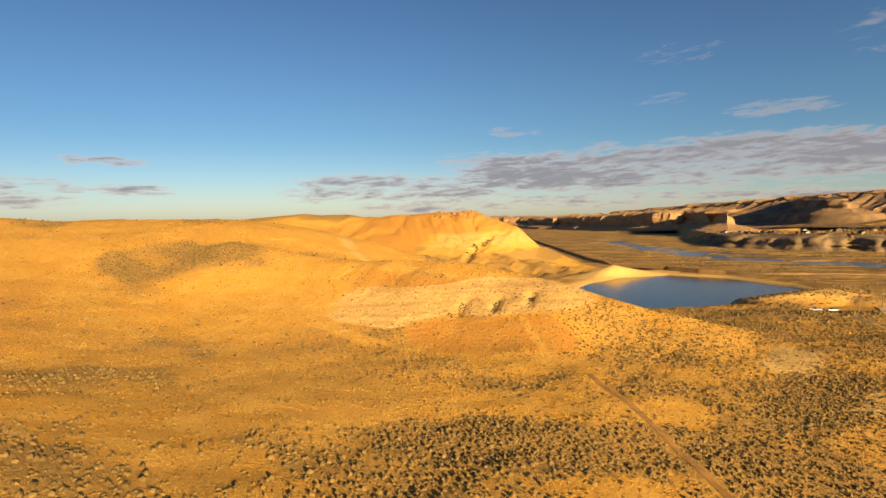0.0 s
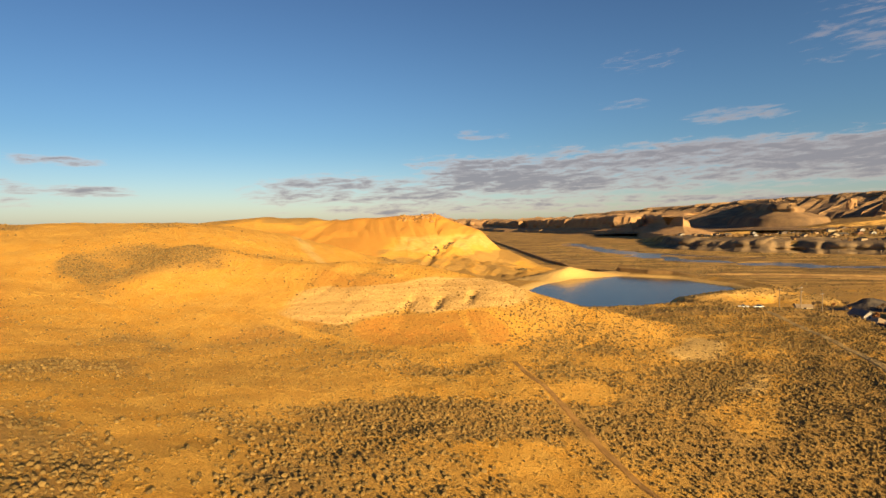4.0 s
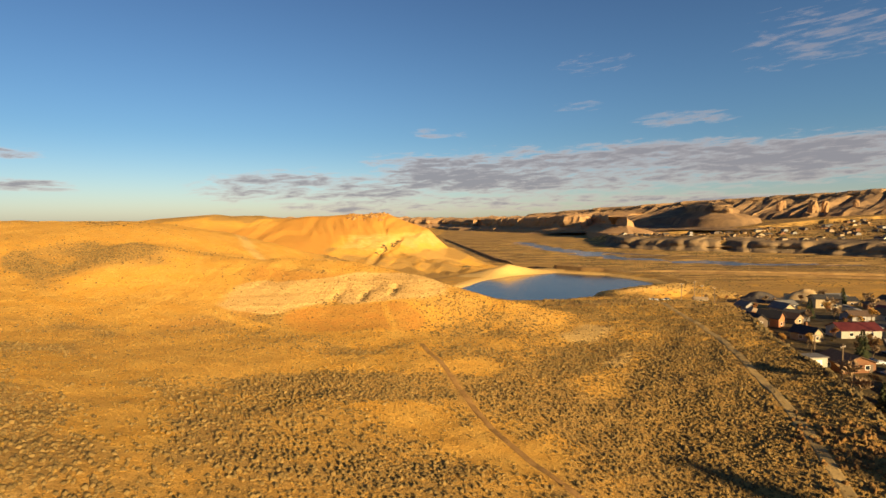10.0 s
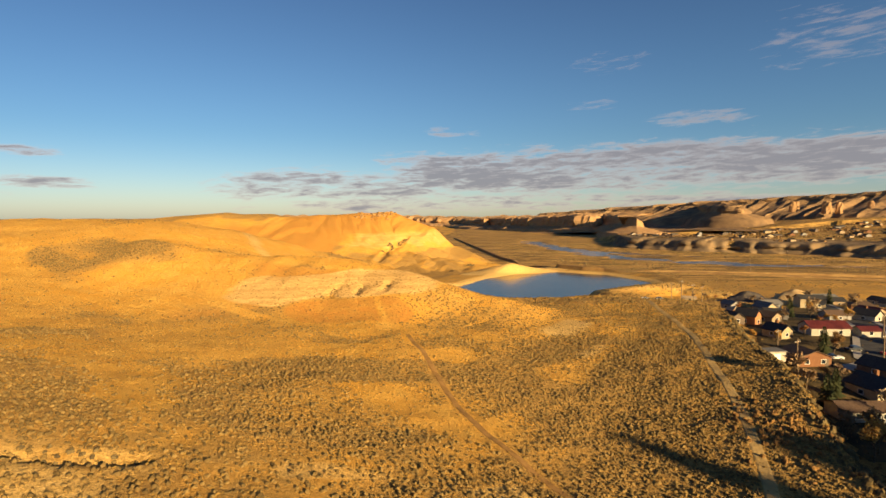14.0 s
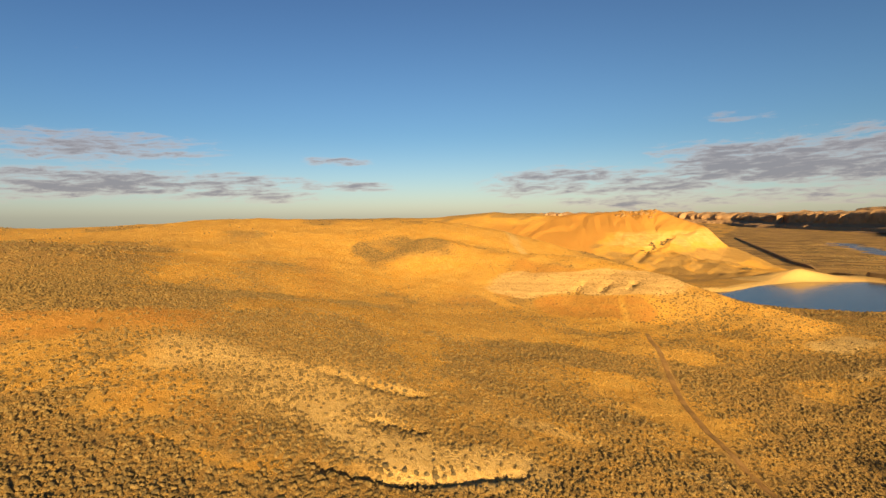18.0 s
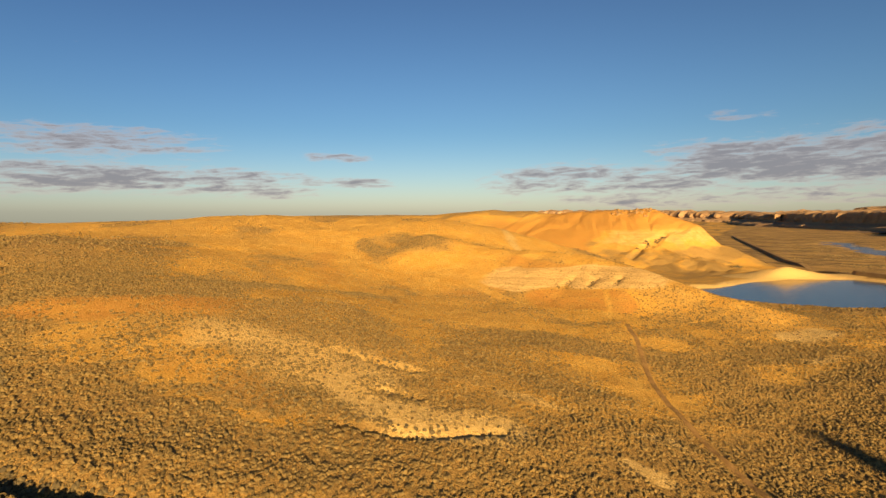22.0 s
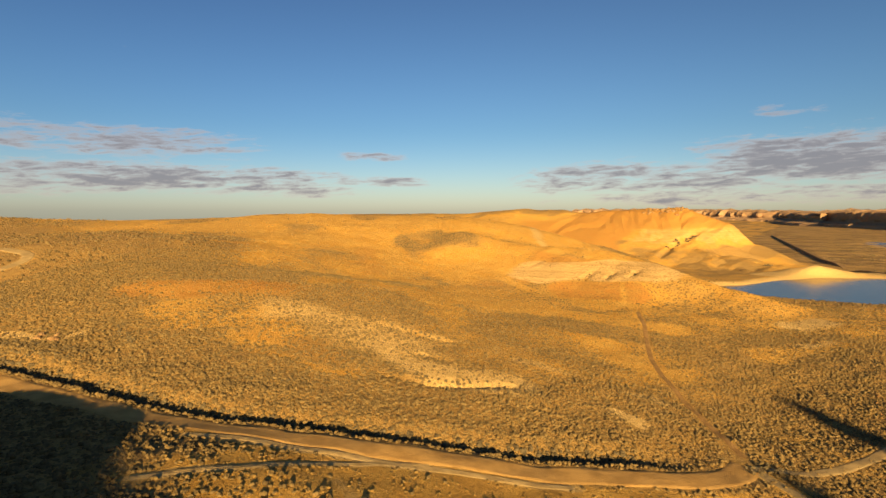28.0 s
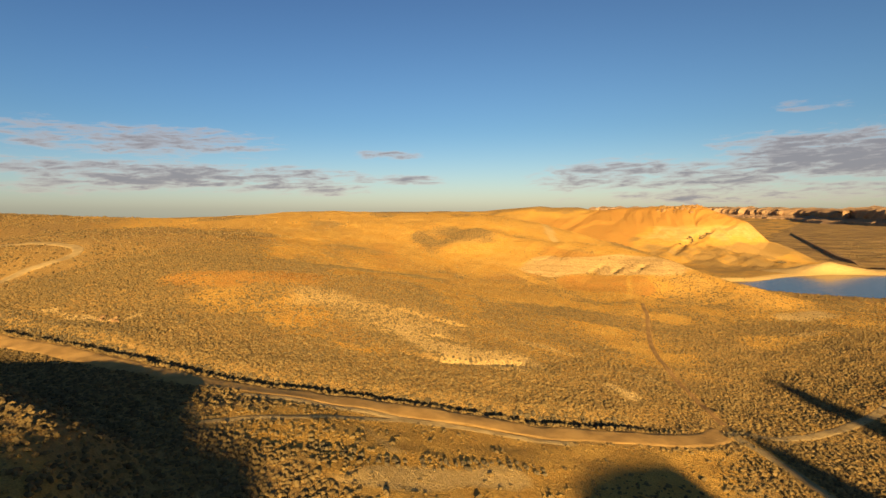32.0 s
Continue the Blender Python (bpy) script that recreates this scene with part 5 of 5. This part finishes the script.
# ---- trees ----
def bare_tree(x, y, tall, seed, label, leaf=None, group="bare trees by the houses"):
    """A trunk with forking limbs and a haze of twigs or leaf clumps."""
    rnd = random.Random(seed)
    t = thing("tree", x, y, ground_z(x, y) - 0.1, rnd.uniform(0, 360), label, "tree", group)
    bm = bmesh.new()
    tips = []

    def grow(a, way, long, r, depth):
        b = a + way * long
        tube(bm, a, b, r, r * 0.62, 5 if depth < 2 else 3)
        if depth >= 3:
            tips.append(b)
            return
        for _ in range(3 if depth else 4):
            turn = Vector((rnd.uniform(-1, 1), rnd.uniform(-1, 1), rnd.uniform(0.1, 0.9)))
            grow(a + way * long * rnd.uniform(0.6, 1.0), (way + turn * 0.85).normalized(), long * rnd.uniform(0.52, 0.72), r * 0.5, depth + 1)

    grow(Vector((0, 0, 0)), Vector((rnd.uniform(-.08, .08), rnd.uniform(-.08, .08), 1)), tall * 0.36, tall * 0.022, 0)
    part("trunk", bm, BARK, t)
    bm = bmesh.new()
    for tip in tips:
        for _ in range(9 if leaf else 7):
            c = tip + Vector((rnd.gauss(0, 1), rnd.gauss(0, 1), rnd.gauss(0, 0.8))) * tall * (0.055 if leaf else 0.05)
            if leaf:
                s = tall * rnd.uniform(0.02, 0.042)
                q = Euler((rnd.uniform(0, 6), rnd.uniform(0, 6), rnd.uniform(0, 6)))
                vs = [bm.verts.new(c + Vector(p).copy() * s) for p in ((1, 0, -0.3), (-0.5, 0.87, -0.3), (-0.5, -0.87, -0.3), (0, 0, 1))]
                for v in vs:
                    d = v.co - c
                    d.rotate(q)
                    v.co = c + d
                for f in ((0, 1, 3), (1, 2, 3), (2, 0, 3), (2, 1, 0)):
                    bm.faces.new([vs[i] for i in f])
            else:
                e = c + Vector((rnd.uniform(-1, 1), rnd.uniform(-1, 1), rnd.uniform(0.2, 1))).normalized() * tall * 0.09
                o = Vector((rnd.uniform(-1, 1), rnd.uniform(-1, 1), 0)) * 0.035
                bm.faces.new([bm.verts.new(p) for p in (tip + (c - tip) * 0.2, c + o, e)])
    part("crown", bm, leaf or TWIGS, t)


def conifer(x, y, tall, seed):
    rnd = random.Random(seed)
    t = thing("conifer", x, y, ground_z(x, y) - 0.1, 0, "dark green conifer standing between the houses", "tree", "conifers in the town")
    bm = bmesh.new()
    tube(bm, (0, 0, 0), (0, 0, tall * 0.95), tall * 0.022, 0.03, 6)
    part("trunk", bm, BARK, t)
    bm = bmesh.new()
    levels = 15
    for k in range(levels):
        h = tall * (0.1 + 0.88 * k / levels)
        r = tall * 0.24 * (1 - k / levels) ** 0.85 + 0.15
        for i in range(11):
            a = i * 2 * math.pi / 11 + rnd.uniform(-0.3, 0.3)
            rr = r * rnd.uniform(0.6, 1.15)
            c = Vector((math.cos(a) * rr, math.sin(a) * rr, h - rr * 0.35))
            side = Vector((-math.sin(a), math.cos(a), 0)) * r * 0.28
            top = Vector((0, 0, h + tall * 0.04))
            vs = [bm.verts.new(p) for p in (top, c + side + Vector((0, 0, 0.1)), c * 1.08, c - side)]
            bm.faces.new((vs[0], vs[1], vs[2]))
            bm.faces.new((vs[0], vs[2], vs[3]))
    part("crown", bm, NEEDLES, t)


# thicket below the bank, extended out of view to shade the low ground
for k, (x, y, tall) in enumerate(((97, 50, 7), (99.5, 55, 8), (97.5, 60, 7.5), (100, 44, 7), (103, 50, 7), (96, 55, 6), (104, 58, 8), (99, 37, 7), (106, 46, 8), (108, 40, 8), (104, 34, 8), (111, 52, 8), (100, 30, 7))):
    bare_tree(x, y, tall, k + 81, "dense rust-brown thicket tree at the foot of the bank, in a row set to cast shade", RUST_LEAF if k % 2 else BROWN_LEAF, "thicket below the bank")
for k, (x, y, tall) in enumerate(((96.5, 81.5, 9.5), (99.0, 82.5, 8.5), (92.5, 60, 6), (94.5, 64, 6), (107, 68, 9), (104.5, 60, 8), (136, 158, 7), (165, 188, 9), (190, 200, 9), (183, 222, 8), (150, 165, 7), (205, 225, 9), (110, 88, 6))):
    bare_tree(x, y, tall, k + 11, "bare deciduous tree with thin grey-brown twigs by the houses")
for k, (x, y, tall) in enumerate(((91.5, 52, 7.5), (94.5, 55, 7), (93.5, 48.5, 6.5), (112.0, 130.5, 4.2), (116.5, 126.5, 5.0), (161.5, 163, 7.0), (168, 196, 6), (106.5, 135, 2.6))):
    bare_tree(x, y, tall, k + 41, "golden autumn tree beside the houses", GOLD_LEAF, "autumn trees in the town")
for k, (x, y, tall) in enumerate(((130.0, 135, 5.2), (134.5, 139, 4.6), (127.5, 143, 4.0), (100.5, 66, 4.5), (106, 54, 4.0))):
    bare_tree(x, y, tall, k + 61, "rust-red autumn tree beside the houses", RUST_LEAF, "autumn trees in the town")
for k, (x, y, tall) in enumerate(((122.5, 114, 8.0), (100.5, 78, 7.5), (105.5, 83, 6.5), (150, 178, 8), (195, 225, 8), (172, 150, 8), (212, 205, 9), (124, 72, 8))):
    conifer(x, y, tall, k)

yard = random.Random(17)
made = 0
while made < 88:
    x, y = yard.uniform(104, 205), yard.uniform(70, 235)
    if any(math.hypot(x - h[0], y - h[1]) < 7.5 for h in HOUSES) or ground_z(x, y) > 10.5 or x < 104 + 0.12 * (y - 80) or abs(x - np.interp(y, (60, 88, 110, 128, 152, 186, 232), (129, 131, 134, 146, 162, 176, 192))) < 7:
        continue
    made += 1
    leaf = (None, BROWN_LEAF, None, RUST_LEAF, GOLD_LEAF)[made % 5]
    bare_tree(x, y, yard.uniform(2.6, 6.0), made + 200, ("small bare yard tree among the houses", "small brown-leaved yard tree among the houses", "small bare yard tree among the houses", "small rust-red yard tree among the houses", "small golden yard tree among the houses")[made % 5], leaf, "yard trees")


# ---- cars, poles, spoil heap, street ----
def car(x, y, turn, paint, label, pickup=False):
    z = ground_z(x, y)
    c = thing("pickup_truck" if pickup else "car", x, y, z, turn, label, "car", "parked vehicles")
    bm = bmesh.new()
    box(bm, -0.9, 0.9, -2.3, 2.3, 0.35, 0.95)
    bmesh.ops.bevel(bm, geom=bm.edges[:], offset=0.12, segments=2, affect="EDGES")
    part("body", bm, paint, c)
    bm = bmesh.new()
    y0, y1 = (-0.6, 1.2) if pickup else (-1.6, 1.1)
    v = [bm.verts.new(p) for p in ((-0.82, y0, 0.95), (0.82, y0, 0.95), (0.82, y1, 0.95), (-0.82, y1, 0.95), (-0.66, y0 + 0.35, 1.5), (0.66, y0 + 0.35, 1.5), (0.66, y1 - 0.5, 1.5), (-0.66, y1 - 0.5, 1.5))]
    for f in ((4, 5, 6, 7), (0, 1, 5, 4), (1, 2, 6, 5), (2, 3, 7, 6), (3, 0, 4, 7)):
        bm.faces.new([v[i] for i in f])
    part("cabin_glass", bm, GLASS, c)
    for wx in (-0.88, 0.88):
        for wy in (-1.45, 1.45):
            bm = bmesh.new()
            tube(bm, (wx - 0.1, wy, 0.34), (wx + 0.1, wy, 0.34), 0.34, 0.34, 12)
            wheel = part("wheel", bm, TYRE, c)
            bm = bmesh.new()
            tube(bm, (wx - 0.12, wy, 0.34), (wx + 0.12, wy, 0.34), 0.18, 0.18, 10)
            part("rim", bm, CHROME, wheel)


PAINT_W = surface("white_paint", (0.72, 0.72, 0.70), 0.35)
PAINT_D = surface("dark_paint", (0.03, 0.035, 0.045), 0.35)
PAINT_R = surface("red_paint", (0.30, 0.03, 0.025), 0.35)
car(121.5, 108.5, 80, PAINT_W, "white pickup parked beside the brown house", True)
car(133.5, 118.5, 100, PAINT_D, "dark car parked at the kerb")
car(140.0, 114.0, 100, PAINT_R, "red car parked at the kerb")
car(118.0, 252.0, 70, PAINT_W, "white pickup standing on the flats by the reservoir", True)
car(124.0, 250.5, 95, PAINT_W, "white car standing on the flats by the reservoir")
car(144.0, 187.0, 30, PAINT_W, "white car parked beside a house")


def utility_pole(x, y, tall, turn, label="wooden utility pole with a crossarm"):
    p = thing("utility_pole", x, y, ground_z(x, y) - 0.2, turn, label, "pole", "utility poles")
    bm = bmesh.new()
    tube(bm, (0, 0, 0), (0, 0, tall), 0.20, 0.13, 8)
    part("pole", bm, POLE_WOOD, p)
    bm = bmesh.new()
    box(bm, -1.3, 1.3, -0.07, 0.07, tall - 0.9, tall - 0.72)
    arm = part("crossarm", bm, POLE_WOOD, p)
    for k in (-1.15, -0.45, 0.45, 1.15):
        bm = bmesh.new()
        tube(bm, (k, 0, tall - 0.72), (k, 0, tall - 0.48), 0.06, 0.04, 6)
        part("insulator", bm, TRIM, arm)


POLES = [(262, 431, 20), (293, 432, 20), (131.5, 214.6, 9), (124, 232, 9), (140, 246, 9), (118.5, 205, 9), (104.5, 95.5, 8.5), (128, 100, 9), (150, 130, 9), (109, 112, 7.5)]
for x, y, tall in POLES:
    utility_pole(x, y, tall, 35)


def wire(a, b, sag):
    """A hanging cable between two points."""
    bm = bmesh.new()
    last = None
    for i in range(13):
        s = i / 12
        c = Vector(a).lerp(Vector(b), s) - Vector((0, 0, sag * 4 * s * (1 - s)))
        if last:
            tube(bm, last, c, 0.018, 0.018, 3)
        last = c
    me = bpy.data.meshes.new("cable")
    bm.to_mesh(me)
    bm.free()
    me.materials.append(WIRE)
    tagged(new("cable", me), "thin dark cable hanging between two utility poles", "cable", "overhead cables")


for i, j in ((2, 3), (3, 4), (5, 2), (6, 9), (7, 8)):
    a, b = POLES[i], POLES[j]
    for off in (-1.15, 1.15):
        wire((a[0] + off * 0.82, a[1] + off * 0.57, ground_z(a[0], a[1]) + a[2] - 0.7), (b[0] + off * 0.82, b[1] + off * 0.57, ground_z(b[0], b[1]) + b[2] - 0.7), 0.8)


def heap(name, x, y, rx, ry, tall, material, seed, label):
    """A loose mound of earth."""
    def fn(gx, gy):
        r = np.hypot((gx - x) / rx, (gy - y) / ry)
        lump = 1 + 0.18 * wave(gx, gy, rx * 0.35, seed)
        return height(gx, gy, False) - 0.6 + tall * np.exp(-1.6 * (r * lump) ** 2) * ramp(1.5, 1.1, r) + 0.35 * wave(gx, gy, 2.2, seed)* ramp(1.3, 0.4, r)
    me = sheet(name, np.linspace(x - 1.5 * rx, x + 1.5 * rx, 44), np.linspace(y - 1.5 * ry, y + 1.5 * ry, 44), fn, material)
    tagged(new(name, me), label, "mound")


heap("spoil_mound", 163, 236, 13, 9, 6, CINDER, 31.0, "dark spoil heap behind the houses")
heap("earth_mound", 192, 246, 15, 10, 7.5, DIRT, 33.0, "pale broken earth mound behind the houses")


def strip(name, line, half, lift, material, label, category, kind="structure"):
    """A paved strip laid over the ground."""
    rows = resample([(*p, 0) for p in line], 3)
    co, n = [], len(rows)
    for i, (x, y, _) in enumerate(rows):
        a, b = rows[max(i - 1, 0)], rows[min(i + 1, n - 1)]
        way = Vector((b[0] - a[0], b[1] - a[1])).normalized()
        for k in (-1, -0.33, 0.33, 1):
            co.append((x + way.y * half * k, y - way.x * half * k, 0.0))
    co = np.array(co)
    co[:, 2] = height(co[:, 0], co[:, 1]) + lift
    faces = [(i * 4 + j, i * 4 + j + 1, i * 4 + j + 5, i * 4 + j + 4) for i in range(n - 1) for j in range(3)]
    return tagged(new(name, raw_mesh(name, co, np.array(faces), material)), label, category, kind=kind)


def yard_height(gx, gy):
    d, _, side, _ = nearest(gx, gy, BENCH)
    return height(gx, gy) + np.where((side < 0) & (d > 5.5) & (gy > 52) & (gy < 212), 0.06, -1.0)


# yard sheet over the bench, its dark colour standing in for shade
tagged(new("yard", sheet("yard", np.arange(88, 232, 1.6), np.arange(46, 218, 1.6), yard_height, YARD)), "bare soil and dead lawn between the houses, coloured dark for shade", "ground", kind="structure")
STREET = [(129, 60), (131, 88), (134, 110), (146, 128), (162, 152), (176, 186), (192, 232)]
strip("street", STREET, 4.0, 0.12, ASPHALT, "grey asphalt street through the houses", "road")
strip("pavement", [(x - 5.2, y) for x, y in STREET], 0.9, 0.20, CONCRETE, "pale concrete pavement along the street", "pavement")
strip("pavement", [(x + 5.2, y) for x, y in STREET], 0.9, 0.20, CONCRETE, "pale concrete pavement along the street", "pavement")
strip("driveway", [(118, 99.5), (124, 102), (130, 106)], 2.4, 0.14, CONCRETE, "pale concrete driveway beside the brown house", "driveway")


# ---- far town on the bluff ----
def far_house(x, y, turn, wide, deep, tall, wall, roof):
    z = ground_z(x, y) - 0.5
    h = thing("far_house", x, y, z, turn, "small pale house in the far town on the bluff", "house", "houses of the far town")
    w, d = wide / 2, deep / 2
    bm = bmesh.new()
    low = [bm.verts.new(p) for p in ((-w, -d, 0), (w, -d, 0), (w, d, 0), (-w, d, 0))]
    top = [bm.verts.new(p) for p in ((-w, -d, tall), (w, -d, tall), (w, d, tall), (-w, d, tall))]
    a, b = bm.verts.new((0, -d, tall + 2)), bm.verts.new((0, d, tall + 2))
    bm.faces.new((low[0], low[1], top[1], a, top[0]))
    bm.faces.new((low[1], low[2], top[2], top[1]))
    bm.faces.new((low[2], low[3], top[3], b, top[2]))
    bm.faces.new((low[3], low[0], top[0], top[3]))
    part("wall", bm, WALLS[wall], h)
    bm = bmesh.new()
    e = [bm.verts.new(p) for p in ((-w - 0.5, -d - 0.5, tall - 0.2), (0, -d - 0.5, tall + 2.2), (w + 0.5, -d - 0.5, tall - 0.2), (-w - 0.5, d + 0.5, tall - 0.2), (0, d + 0.5, tall + 2.2), (w + 0.5, d + 0.5, tall - 0.2))]
    bm.faces.new((e[0], e[1], e[4], e[3]))
    bm.faces.new((e[1], e[2], e[5], e[4]))
    bmesh.ops.solidify(bm, geom=bm.faces[:], thickness=0.2)
    part("roof", bm, ROOFS[roof], h)
    return h


rnd = random.Random(5)
placed = []
tries = 0
while len(placed) < 130 and tries < 4000:
    tries += 1
    az, dist = radians(rnd.uniform(14, 48)), rnd.triangular(850, 1750, 1150)
    x, y = 24 + dist * math.sin(az), -35 + dist * math.cos(az)
    d, _, side, run = nearest(np.array([x]), np.array([y]), BLUFF)
    if side[0] < 0 or d[0] < 22 or run[0] < 330 or rnd.random() > 0.25 + 0.75 * (az > radians(24)) or any(math.dist((x, y), q) < 17 for q in placed):
        continue
    placed.append((x, y))
    far_house(x, y, rnd.choice((0, 90, 20, 110)) + rnd.uniform(-8, 8), rnd.uniform(7, 10), rnd.uniform(8, 15), rnd.uniform(2.6, 4.5), rnd.choice(("brown", "cream", "tan", "tan", "grey", "dark", "white")), rnd.choice(("dark", "grey", "brown", "grey")))
for x, y, wide, deep in ((979, 1330, 14, 75), (650, 1300, 12, 50), (735, 1290, 12, 42), (560, 1330, 10, 34)):
    far_house(x, y, 92, wide, deep, 5, "tan", "grey")
keep = np.array([(x + rnd.uniform(-20, 20), y + rnd.uniform(-20, 20)) for x, y in placed * 9])
size = RNG.uniform(2.2, 5.5, len(keep))
strew("far_trees", CLUMPS, keep[:, 0], keep[:, 1], size, size * 0.9, BROWN_LEAF, "brown trees among the far town's houses", "tree")
x, y = places(80000, 60, 800, 310, 1150, lambda x, y: np.array(inside(x, y, LAKE) > 14) * (1 - 0.7 * ramp(90, 60, x)) * 0.4 * np.clip(0.3 + wave(x, y * 2, 60, 14.0), 0, 1) * (np.array(nearest(x, y, RIVER)[0]) > 40))
size = RNG.uniform(0.7, 1.4, len(x)) * (1 + 0.8 * ramp(400, 700, y))
strew("plain_brush", TUFTS, x, y, size, size * 0.4, PLAIN_BRUSH, "low brown brush on the river plain")
